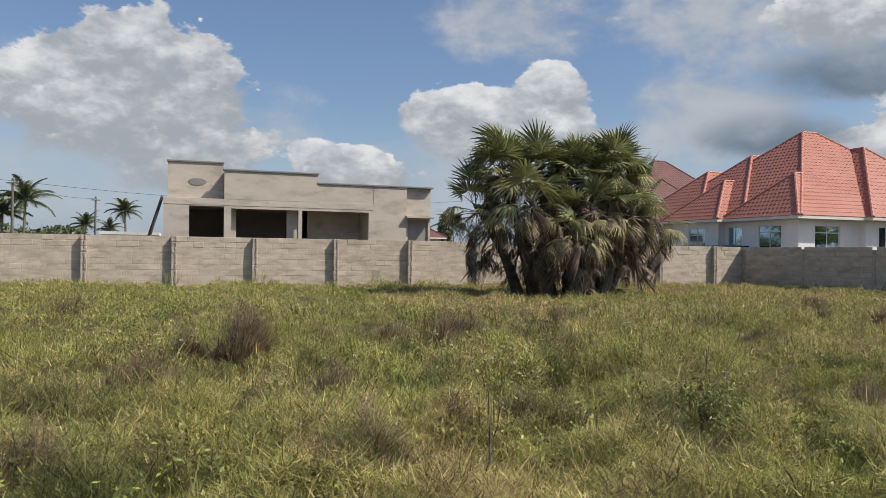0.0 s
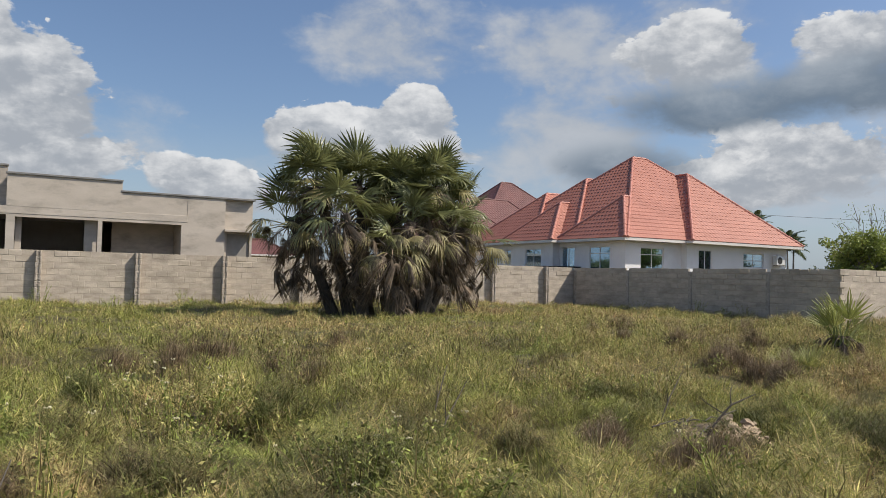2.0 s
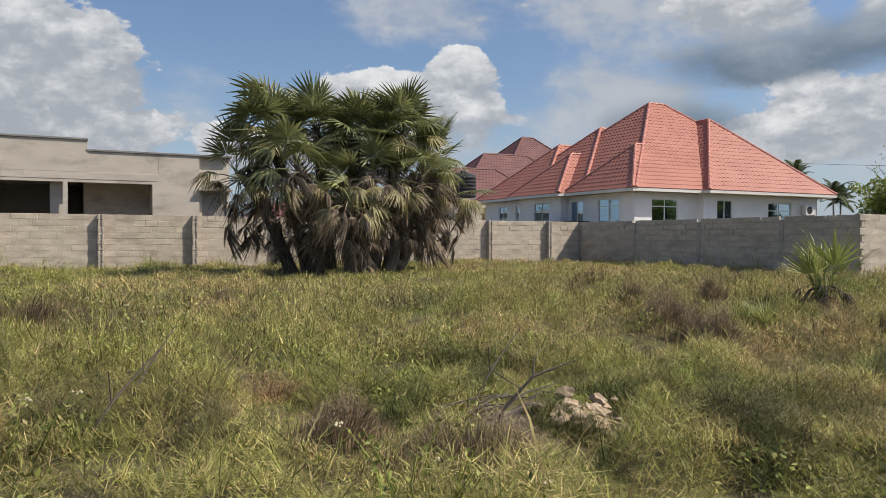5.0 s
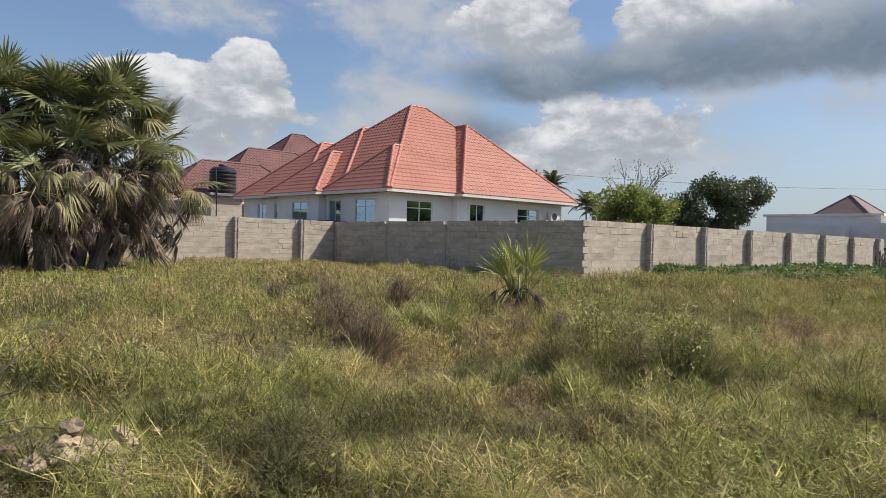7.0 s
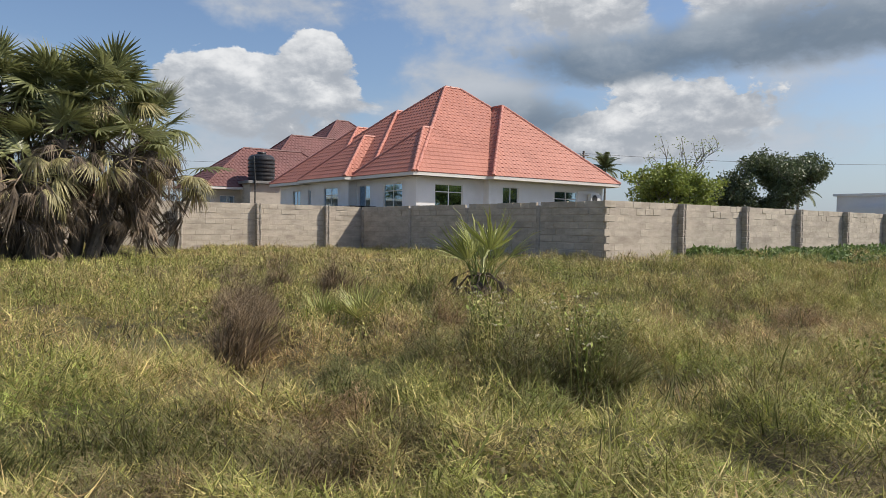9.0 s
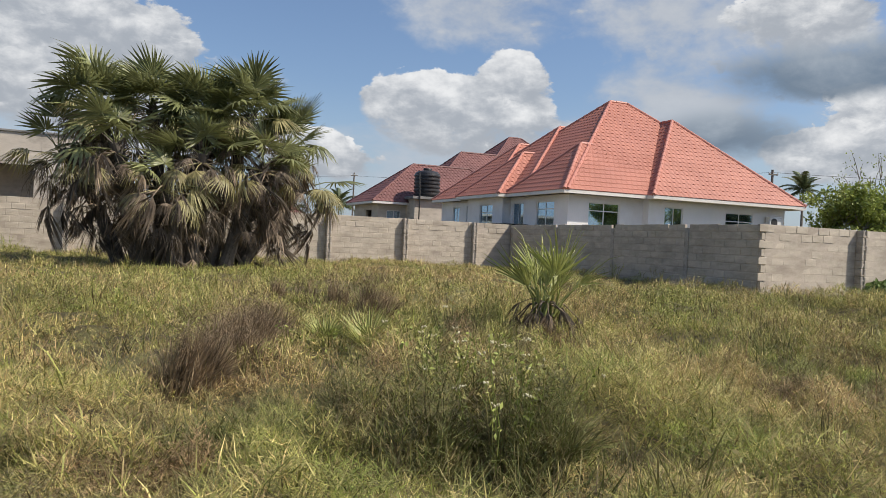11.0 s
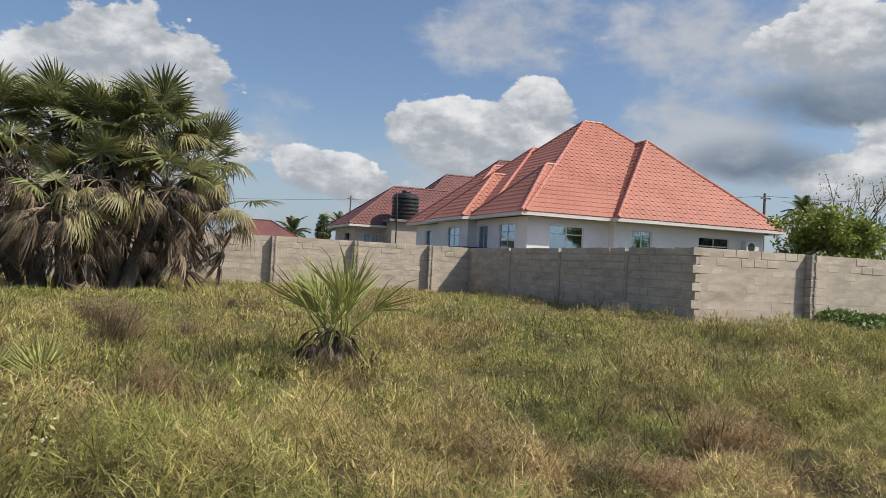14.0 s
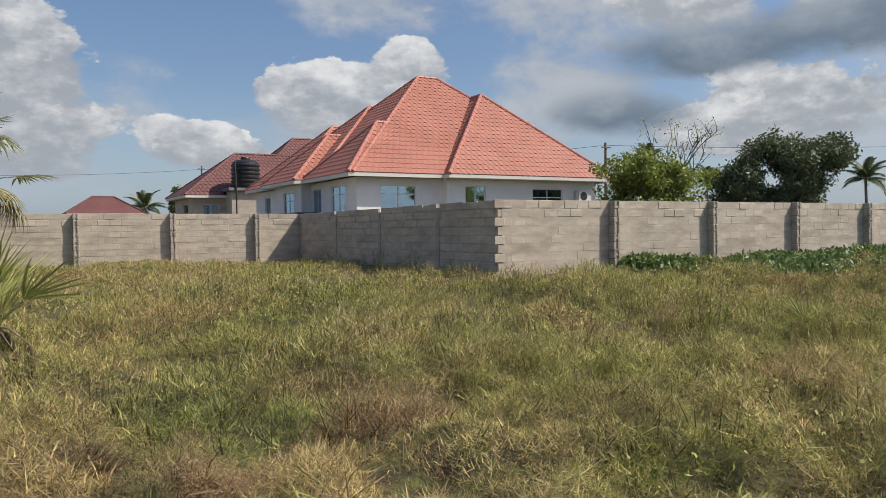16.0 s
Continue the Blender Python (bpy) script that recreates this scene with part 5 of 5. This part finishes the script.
def bush_object(name, label, mat, x, y, reach, height, count, seed, group, lean_to=0.15, slant=0.35, spread=0.6):
    """A ragged tussock: a few lobes of unequal height, dense wiry stems that lean with the wind, and fine twigs through them."""
    r = np.random.default_rng(seed)
    bush = thing(name, label, "bush", group)
    lobes = 5 + seed % 4
    lx, ly = r.normal(0, 0.40 * reach, lobes), r.normal(0, 0.35 * reach, lobes)
    lh, ls = r.uniform(0.55, 1.0, lobes), r.uniform(0.16, 0.36, lobes) * reach
    lx[0], ly[0], lh[0] = 0.0, 0.0, 1.1
    for piece, share, low, high, thick in (("foliage", 1.0, 0.3, 0.92, 1.0), ("twig", 2.2, 0.10, 0.24, 0.8)):
        n = int(count * share)
        pick = r.integers(0, lobes, n)
        ox, oy = np.clip(r.normal(0, 1, n), -2, 2), np.clip(r.normal(0, 1, n), -2, 2)
        px, py = x + lx[pick] + ls[pick] * ox, y + ly[pick] + ls[pick] * oy
        dome = height * lh[pick] * np.exp(-0.2 * (ox ** 2 + oy ** 2))
        tall = dome * r.uniform(low, high, n)
        foot = ground_height(px, py) - 0.02
        if piece == "twig":
            foot = foot + dome * r.uniform(0.1, 0.95, n)
            lean, aim = r.uniform(0.4, 1.5, n), r.uniform(0, 6.283, n)
        else:
            lean, aim = np.abs(r.normal(slant, 0.25, n)), r.normal(lean_to, 1.6 * spread, n)
        verts, faces = blades(r, px, py, foot, tall, thick * r.uniform(0.003, 0.0065, n), lean, 0.8, aim, piece == "twig")
        array_object(piece, verts, faces, mat, bush)["kind"] = "stuff"
    return bush


# x, y, reach, height
DRY_BUSHES = [(0.87, 10.6, 0.5, 0.95), (0.08, 11.0, 0.4, 0.6), (-0.43, 9.4, 0.4, 0.6), (2.54, 12.9, 0.34, 0.55), (4.67, 12.8, 0.5, 0.9), (3.9, 13.8, 0.38, 0.6), (6.14, 12.7, 0.32, 0.55), (-2.55, 18.7, 0.5, 0.7),
              (1.36, 5.0, 0.3, 0.62), (2.42, 6.1, 0.28, 0.45), (-0.87, 5.3, 0.34, 0.55), (1.67, 7.9, 0.5, 0.5), (1.2, 13.6, 0.5, 0.75), (5.4, 14.6, 0.5, 0.65), (8.4, 15.4, 0.3, 0.5),
              (14.5, 10.6, 0.5, 0.72), (14.2, 10.2, 0.4, 0.6), (13.5, 8.5, 0.28, 0.85), (13.7, 8.8, 0.26, 0.6), (14.0, 9.4, 0.42, 0.62), (16.04, 13.3, 0.26, 0.9), (16.0, 11.1, 0.3, 0.85), (15.5, 15.6, 0.24, 0.65), (16.9, 13.3, 0.36, 0.6), (16.0, 14.9, 0.34, 0.55), (15.2, 17.2, 0.38, 0.45),
              (17.0, 8.6, 0.2, 0.5), (6.43, 11.6, 0.5, 0.45), (8.36, 5.45, 0.6, 0.42), (7.8, 6.4, 0.4, 0.38), (8.55, 8.4, 0.4, 0.3), (23.15, 7.5, 0.2, 0.3), (18.5, 10.6, 0.35, 0.42), (18.2, 17.4, 0.5, 0.55), (22.5, 16.5, 0.5, 0.5)]
RUSSET_MATS = [(16.5, 9.1, 0.62, 0.58), (13.37, 5.9, 0.36, 0.34), (12.9, 5.7, 0.4, 0.28), (19.1, 7.0, 0.6, 0.36), (20.0, 6.4, 0.7, 0.40), (21.4, 6.9, 0.8, 0.34), (20.2, 6.1, 0.5, 0.26), (24.5, 5.1, 0.4, 0.26), (10.6, 10.0, 0.6, 0.34), (5.0, 8.8, 0.5, 0.3), (0.9, 4.9, 0.35, 0.4), (7.6, 8.0, 0.5, 0.28), (22.9, 9.4, 0.6, 0.28)]
DARK_MOUNDS = [(10.6, 5.2, 0.7, 0.4), (11.0, 6.0, 0.7, 0.42), (10.6, 7.0, 0.6, 0.36), (19.2, 5.6, 0.6, 0.32), (19.7, 6.1, 0.6, 0.34), (19.4, 6.9, 0.6, 0.36), (20.1, 5.2, 0.6, 0.3), (4.9, 5.6, 0.6, 0.5), (5.3, 6.4, 0.6, 0.5), (5.9, 7.2, 0.6, 0.45), (4.6, 6.5, 0.6, 0.5), (14.9, 5.9, 0.6, 0.7), (14.5, 6.6, 0.5, 0.6), (15.2, 6.6, 0.5, 0.6),
               (4.1, 5.25, 0.75, 0.6), (11.9, 6.1, 0.8, 0.42), (12.4, 5.2, 0.7, 0.40), (11.4, 5.0, 0.6, 0.36), (13.5, 6.3, 0.8, 0.42), (10.52, 9.05, 0.5, 0.36), (15.4, 5.6, 0.55, 0.75), (14.4, 6.1, 0.3, 0.35), (3.6, 6.2, 0.5, 0.4), (9.7, 8.9, 0.4, 0.34), (8.6, 7.1, 0.4, 0.35)]
weedy = random.Random(44)
for k in range(22):
    DARK_MOUNDS.append((weedy.uniform(-3.0, 7.0), weedy.uniform(4.6, 10.5), weedy.uniform(0.3, 0.6), weedy.uniform(0.32, 0.6)))
for k in range(14):
    DARK_MOUNDS.append((weedy.uniform(8.0, 28.0), weedy.uniform(4.8, 11.0), weedy.uniform(0.25, 0.5), weedy.uniform(0.2, 0.34)))
TALL_GRASS = [(0.18, 6.9, 0.4, 0.4), (15.6, 6.2, 0.5, 0.6), (15.0, 6.4, 0.5, 0.55), (24.2, 8.25, 0.4, 0.42), (25.9, 7.5, 0.6, 0.5), (27.7, 9.6, 0.5, 0.5), (28.2, 7.2, 0.7, 0.6), (17.1, 8.4, 0.25, 0.5), (2.6, 5.9, 0.4, 0.5), (6.8, 9.7, 0.5, 0.5), (25.0, 15.8, 0.8, 0.5), (21.6, 16.2, 0.8, 0.5), (29.6, 10.6, 0.4, 0.8)]
MOUNDS = [(DRY_BUSHES, "dry_bush", "dark brown dried tussock of wiry stems", DRY_GRASS, 2300, "dry tussocks", 0.30), (RUSSET_MATS, "dead_grass_mat", "low russet mat of dead grass", RUSSET_GRASS, 2200, "dead grass mats", 0.8),
          (DARK_MOUNDS, "grass_mound", "dark olive mound of overgrown grass", DARK_GRASS, 2600, "grass mounds", 0.6), (TALL_GRASS, "tall_grass_clump", "tall clump of olive-green seeding grass", GRASS, 1200, "tall grass clumps", 0.4)]
for kind, (places, name, label, mat, count, group, slant) in enumerate(MOUNDS):
    for k, (x, y, reach, tall) in enumerate(places):
        far = 0.45 if y > 12.0 else 1.0
        bush_object(name, label, mat, x, y, reach, 1.12 * tall, int(count * far * (0.5 + reach)), 100 + 100 * kind + k, group, slant=slant, spread=1.5 if kind else 0.6)


def build_weed(x, y, reach, height, stems, seed, flowers=0):
    """A leafy weed: thin stems, small pointed leaves along them, sometimes white flower heads."""
    r = np.random.default_rng(seed)
    rnd = random.Random(seed)
    g = float(ground_height(x, y))
    weed = thing("flowering_weed" if flowers else "leafy_weed", "tall weed with white flower heads" if flowers else "straggly green weed standing in the grass", "weed", "weeds", at=(x, y, g))
    bm = bmesh.new()
    heads, points = [], []
    for k in range(stems):
        a, q = rnd.uniform(0, 6.28), rnd.uniform(0.1, 1.0)
        foot = Vector((math.cos(a), math.sin(a), 0)) * reach * 0.4 * q
        tip = foot * 2.2 + Vector((rnd.uniform(-0.1, 0.1), rnd.uniform(-0.1, 0.1), height * rnd.uniform(0.6, 1.1)))
        mid = foot.lerp(tip, 0.55) + Vector((rnd.uniform(-0.05, 0.05), rnd.uniform(-0.05, 0.05), 0.06))
        tube(bm, [foot, mid, tip], [0.007, 0.005, 0.002], 4)
        heads.append(tip)
        for f in np.linspace(0.25, 1.0, 9):
            points.append(tuple(foot.lerp(mid, f * 1.8) if f < 0.55 else mid.lerp(tip, (f - 0.55) / 0.45)))
    part("stem", bm, WEED, weed)["kind"] = "stuff"
    verts, faces = leaf_cloud(points, 2, 0.03, 0.045, seed)
    array_object("foliage", verts, faces, WEED, weed)["kind"] = "stuff"
    for k in range(flowers):
        p = heads[k % len(heads)] + Vector((rnd.uniform(-0.06, 0.06), rnd.uniform(-0.06, 0.06), rnd.uniform(-0.08, 0.04)))
        bm = bmesh.new()
        for q in range(5):
            bmesh.ops.create_icosphere(bm, subdivisions=1, radius=rnd.uniform(0.005, 0.010), matrix=Matrix.Translation(p + Vector((rnd.uniform(-0.025, 0.025), rnd.uniform(-0.025, 0.025), rnd.uniform(-0.006, 0.006)))))
        part("flower", bm, FLOWER, weed)


WEEDS = [(15.3, 5.55, 0.5, 0.95, 16, 14), (4.7, 5.6, 0.9, 0.6, 40, 4), (5.1, 5.0, 0.8, 0.5, 26, 2), (3.9, 8.2, 0.8, 0.65, 22, 6), (4.6, 9.3, 0.8, 0.6, 20, 8), (2.2, 8.0, 0.7, 0.5, 16, 5), (5.6, 6.4, 0.6, 0.5, 16, 6), 
         (15.6, 5.9, 0.6, 0.8, 20, 6), (15.1, 6.4, 0.6, 0.75, 18, 10), (15.6, 6.8, 0.5, 0.6, 12, 8), 
         (25.9, 9.7, 0.8, 0.42, 14, 0), (26.2, 8.0, 0.8, 0.45, 14, 0), (27.6, 8.8, 0.6, 1.0, 20, 0), (28.4, 7.0, 0.8, 0.55, 18, 0), (23.3, 7.5, 0.6, 0.36, 10, 0), (6.8, 9.7, 0.5, 0.7, 10, 4), (2.7, 5.9, 0.4, 0.75, 10, 2),
         (3.5, 9.3, 0.8, 0.55, 14, 10), (-0.3, 10.2, 0.7, 0.6, 14, 12), (6.3, 12.2, 0.6, 0.6, 10, 3), (11.0, 9.0, 0.6, 0.42, 10, 4), (9.0, 12.0, 0.6, 0.45, 9, 2), (7.6, 4.6, 0.6, 0.5, 12, 3),
         (0.5, 16.8, 1.0, 0.6, 16, 14), (3.3, 33.4, 0.8, 0.8, 14, 0), (-0.4, 33.5, 0.9, 0.75, 14, 0), (8.6, 33.6, 0.7, 0.7, 12, 0), (11.5, 33.0, 0.8, 0.6, 12, 0), (5.2, 26.0, 1.0, 0.6, 16, 0), (30.0, 20.6, 0.6, 0.5, 10, 2), (29.9, 22.4, 0.6, 0.55, 10, 3), (29.8, 25.0, 0.8, 0.6, 12, 3), (29.6, 28.5, 0.8, 0.5, 10, 0)]
for k, (x, y, reach, tall, stems, flowers) in enumerate(WEEDS):
    build_weed(x, y, reach, tall, stems, 300 + k, flowers)


def build_creeper():
    r = np.random.default_rng(12)
    n = 40000
    x = 34.2 + 24.0 * r.uniform(0, 1, n) ** 0.9
    y = 18.25 - np.abs(r.normal(0, 1.5, n)) * np.clip((x - 33.0) / 4.0, 0.2, 3.2)
    keep = lumps(x, y, 1.6, 31.0) + 0.6 * lumps(x, y, 0.8, 37.0) + r.normal(0, 0.2, n) > -0.1
    x, y = x[keep], y[keep]
    z = ground_height(x, y) + r.uniform(0.08, 0.34, len(x)) * np.clip(1.0 + (x - 38.0) / 12.0, 1.0, 1.8)
    verts, faces = leaf_cloud(np.stack((x, y, z), 1), 2, 0.06, 0.2, 13)
    ob = array_object("creeper", verts, faces, CREEPER)
    tagged(ob, "broad-leaved green creeper spreading along the foot of the wall", "creeper", kind="stuff")


build_creeper()


def build_grass():
    r = np.random.default_rng(1)
    zones = [  # x0, x1, y0, y1, matted and tufted blades a square metre, width, coarse
        (-8.0, 32.0, 3.4, 8.2, 4400, 270, 0.0045, False), (-12.0, 40.0, 8.2, 15.0, 1550, 240, 0.0074, True), (-20.0, 30.3, 15.0, 34.5, 450, 100, 0.013, True),
        (30.3, 62.0, 4.0, 18.3, 420, 90, 0.0130, True), (32.0, 70.0, -6.0, 4.0, 100, 30, 0.02, True), (11.0, 24.0, 1.2, 3.4, 3000, 240, 0.0048, False), (9.0, 31.0, 0.2, 1.2, 300, 60, 0.009, True), (24.0, 31.0, 1.2, 3.4, 700, 90, 0.009, True), (9.0, 11.0, 1.2, 3.4, 700, 90, 0.009, True), (-12.0, 9.0, 0.0, 3.4, 400, 90, 0.009, True), (-20.0, 45.0, -12.0, 0.0, 60, 20, 0.025, True)]
    sheets = {False: [], True: []}
    for x0, x1, y0, y1, matted, tufted, width, coarse in zones:
        area = (x1 - x0) * (y1 - y0)
        tufts = int(area * tufted) // 22
        cx, cy, ch, ca = r.uniform(x0, x1, tufts), r.uniform(y0, y1, tufts), r.uniform(0.45, 1.0, tufts) ** 1.6 * 1.5, r.uniform(0, 6.283, tufts)
        for lying in (False, True):
            m = int(area * (matted if lying else tufted))
            if lying:
                # short blades thrown over one another in every direction, heaped into hummocks
                x, y = r.uniform(x0, x1, m), r.uniform(y0, y1, m)
                high, lean, aim, lift = 0.12 * r.uniform(0.45, 1.5, m), r.uniform(0.1 if coarse else 0.25, 1.5, m), r.uniform(0, 6.283, m), r.uniform(0.0, 1.0, m) ** 0.62
            else:
                pick = r.integers(0, tufts, m)
                ox, oy = r.normal(0, 0.06, m), r.normal(0, 0.06, m)
                x, y, high = cx[pick] + ox, np.minimum(cy[pick] + oy, y1 + 0.05), 0.19 * ch[pick] * r.uniform(0.6, 1.5, m)
                lean = np.clip(0.55 + np.hypot(ox, oy) * 7.0 + r.normal(0, 0.4, m), 0.05, 1.5)
                aim, lift = np.where(r.uniform(0, 1, m) < 0.3, ca[pick], np.arctan2(oy, ox)) + r.normal(0, 0.9, m), np.zeros(m)
            swell = 0.8 * np.clip(0.95 + 0.8 * lumps(x, y, 1.25, 41.0) + 0.95 * lumps(x, y, 0.6, 57.0) + 0.8 * lumps(x, y, 0.3, 19.0), 0.02, 2.4) ** 1.25
            if not lying:
                lift = r.uniform(0.2, 0.9, m)
            for places in (DRY_BUSHES, RUSSET_MATS, DARK_MOUNDS):
                for bx, by, reach, _ in places:
                    if x0 - 1 < bx < x1 + 1 and y0 - 1 < by < y1 + 1:
                        near = np.flatnonzero((np.abs(x - bx) < 1.5 * reach) & (np.abs(y - by) < 1.5 * reach))
                        swell[near] *= 1 - 0.75 * np.exp(-((x[near] - bx) ** 2 + (y[near] - by) ** 2) / (0.6 * reach) ** 2)
            bare = ((x - 9.5) / 0.85) ** 2 + ((y - 6.38) / 0.45) ** 2
            swell *= np.clip(0.25 + 0.75 * (bare - 0.8) / 2.0, 0.25, 1.0)
            keep = ~((bare < 1.0) & (r.uniform(0, 1, m) < 0.9)) & (r.uniform(0, 1, m) < 0.6 + 0.45 * swell)
            x, y, high, lean, aim, swell, lift = (v[keep] for v in (x, y, high, lean, aim, swell, lift))
            sheets[coarse].append(blades(r, x, y, ground_height(x, y) - 0.015 + lift * (0.25 - 0.12 * np.clip((y - 12.0) / 12.0, 0.0, 1.0)) * swell, high * (0.7 + 0.3 * swell), width * r.uniform(0.55, 1.35, len(x)), lean, 0.9, aim, coarse or lying))
    for coarse, name, label in ((False, "grass", "rough matted grass, green with straw and brown patches"), (True, "far_grass", "matted straw and green grass towards the walls")):
        shift, verts, faces = 0, [], []
        for v, f in sheets[coarse]:
            verts.append(v)
            faces.append(f + shift)
            shift += len(v)
        tagged(array_object(name, np.concatenate(verts), np.concatenate(faces), GRASS), label, "grass", kind="stuff")


def build_dark_tufts():
    """Small dark olive tufts between the straw, gathered in patches."""
    r = np.random.default_rng(31)
    n = 16000
    x, y = r.uniform(-10.0, 40.0, n), 3.6 + 14.0 * r.uniform(0, 1, n) ** 1.8
    keep = (lumps(x, y, 2.3, 7.0) + 0.9 * lumps(x, y, 0.8, 29.0) + r.normal(0, 0.25, n) > 0.3) & ((x < 30.0) | (y < 18.0))
    x, y = x[keep], y[keep]
    tall = r.uniform(0.12, 0.34, len(x)) * (1 + 0.015 * y)
    x, y, tall = np.repeat(x, 15), np.repeat(y, 15), np.repeat(tall, 15)
    m = len(x)
    ox, oy = r.normal(0, 0.07, m), r.normal(0, 0.07, m)
    foot = ground_height(x + ox, y + oy) + r.uniform(0.0, 0.16, m)
    verts, faces = blades(r, x + ox, y + oy, foot, tall * r.uniform(0.5, 1.1, m), (0.0045 + 0.0004 * y) * r.uniform(0.6, 1.3, m), r.uniform(0.05, 1.1, m), 0.9, np.arctan2(oy, ox) + r.normal(0, 0.7, m), True)
    tagged(array_object("dark_grass", verts, faces, DARK_GRASS), "dark olive grass tufts scattered in patches over the field", "grass", kind="stuff")


def build_low_weeds():
    """Small-leaved weeds growing through the grass in patches, thicker where the walk begins."""
    r = np.random.default_rng(21)
    n = 9000
    x, y = r.uniform(-9.0, 32.0, n), 3.2 + 16.0 * r.uniform(0, 1, n) ** 1.5
    keep = lumps(x, y, 1.7, 91.0) + 0.5 * lumps(x, y, 0.7, 13.0) + r.normal(0, 0.15, n) > 0.12 + 0.012 * x
    x, y = x[keep], y[keep]
    z = ground_height(x, y) + r.uniform(0.06, 0.34, len(x))
    verts, faces = leaf_cloud(np.stack((x, y, z), 1), 14, 0.085, 0.048, 22)
    tagged(array_object("low_weeds", verts, faces, WEED), "small-leaved green weeds growing through the grass", "weed", kind="stuff")


build_low_weeds()
build_grass()
build_dark_tufts()

# ---- wall blocks ----


def block_mesh(seed, length):
    rnd = random.Random(seed)
    bm = boxed((-length / 2, length / 2, 0.0, 0.10, -0.114, 0.114), bevel=0.009)
    for v in bm.verts:
        v.co += Vector((rnd.uniform(-0.004, 0.004), rnd.uniform(-0.004, 0.004), rnd.uniform(-0.003, 0.003)))
    mesh = bpy.data.meshes.new("block")
    bm.to_mesh(mesh)
    bm.free()
    mesh.materials.append(BLOCK)
    return mesh


FULL = [block_mesh(k, 0.452) for k in range(6)]
STEP = 0.467


def lay_blocks(wall, place, spans, near, roughness, seed, low=1.0, tight=0.0):
    """Blocks in running bond over spans (start, end); place(u, z, jut) gives a pose. Those in the stretch near are parts; the rest are one joined part."""
    rnd = random.Random(seed)
    singles, rest_v, rest_f = 0, [], []
    for u0, u1 in spans:
        for row in range(WALL_LEVELS):
            z = TOP - (row + 0.5) * COURSE
            u = u0 - (0.5 * STEP if row % 2 else 0.0)
            while u < u1 - 0.05:
                long = STEP * (1.0 - 0.2 * roughness * rnd.random() ** 3)
                a, b = max(u, u0) + 0.006 - tight, min(u + long, u1) - 0.006 + tight
                u += long
                if b - a < 0.06:
                    continue
                loose = roughness * (3.0 if row < 2 else 1.0)
                jut = -rnd.uniform(-0.003, 0.010) * loose
                m = place((a + b) / 2 + rnd.uniform(-0.004, 0.004) * loose, z + rnd.uniform(-0.005, 0.005) * loose, jut)
                m = m @ Matrix.Rotation(rnd.uniform(-0.012, 0.012) * loose, 4, "Y") @ Matrix.Diagonal(((b - a) / 0.452 * rnd.uniform(1 - 0.025 * loose, 1.0), 1, low * rnd.uniform(1 - 0.03 * loose, 1.0), 1))
                mesh = rnd.choice(FULL)
                if near[0] <= u <= near[1] and singles < 300:
                    ob = new("block", mesh)
                    ob.parent = wall
                    ob.matrix_basis = m
                    singles += 1
                else:
                    start = sum(len(v) for v in rest_v)
                    rest_v.append(np.array([tuple(m @ v.co) for v in mesh.vertices]))
                    for p in mesh.polygons:
                        idx = [start + i for i in p.vertices]
                        rest_f += [(idx[0], idx[k], idx[k + 1]) for k in range(1, len(idx) - 1)]
    if rest_v:
        array_object("block_courses", np.concatenate(rest_v), np.array(rest_f), BLOCK_JOINED, wall)["kind"] = "stuff"


def gaps(start, stops, end, half):
    edges = [start, *[v for s in stops for v in (s - half, s + half)], end]
    return list(zip(edges[::2], edges[1::2]))


lay_blocks(wall_c, lambda u, z, jut: Matrix.Translation((u, C_FACE + jut, z)), gaps(B_FACE + 0.03, C_PILLARS, 61.6, 0.10), (30.0, 43.0), 0.55, 1, 1.0, 0.004)
lay_blocks(wall_b, lambda u, z, jut: Matrix.Translation((B_FACE + jut, u, z)) @ Matrix.Rotation(-math.pi / 2, 4, "Z"), gaps(C_FACE + 0.11, B_PILLARS, A_FACE - 0.05, 0.10), (18.0, 32.0), 0.8, 2, 0.95, 0.007)
lay_blocks(wall_a, lambda u, z, jut: Matrix.Translation((u, A_FACE + jut, z)), gaps(-26.0, A_PILLARS, B_FACE, 0.10), (17.0, 31.0), 0.45, 3)
for row in range(0, WALL_LEVELS, 2):
    ob = new("block", FULL[row % 6])
    ob.parent = wall_c
    ob.matrix_basis = Matrix.Translation((B_FACE + 0.08, C_FACE - 0.018, TOP - (row + 0.5) * COURSE)) @ Matrix.Diagonal((0.72, 1, 0.98, 1))
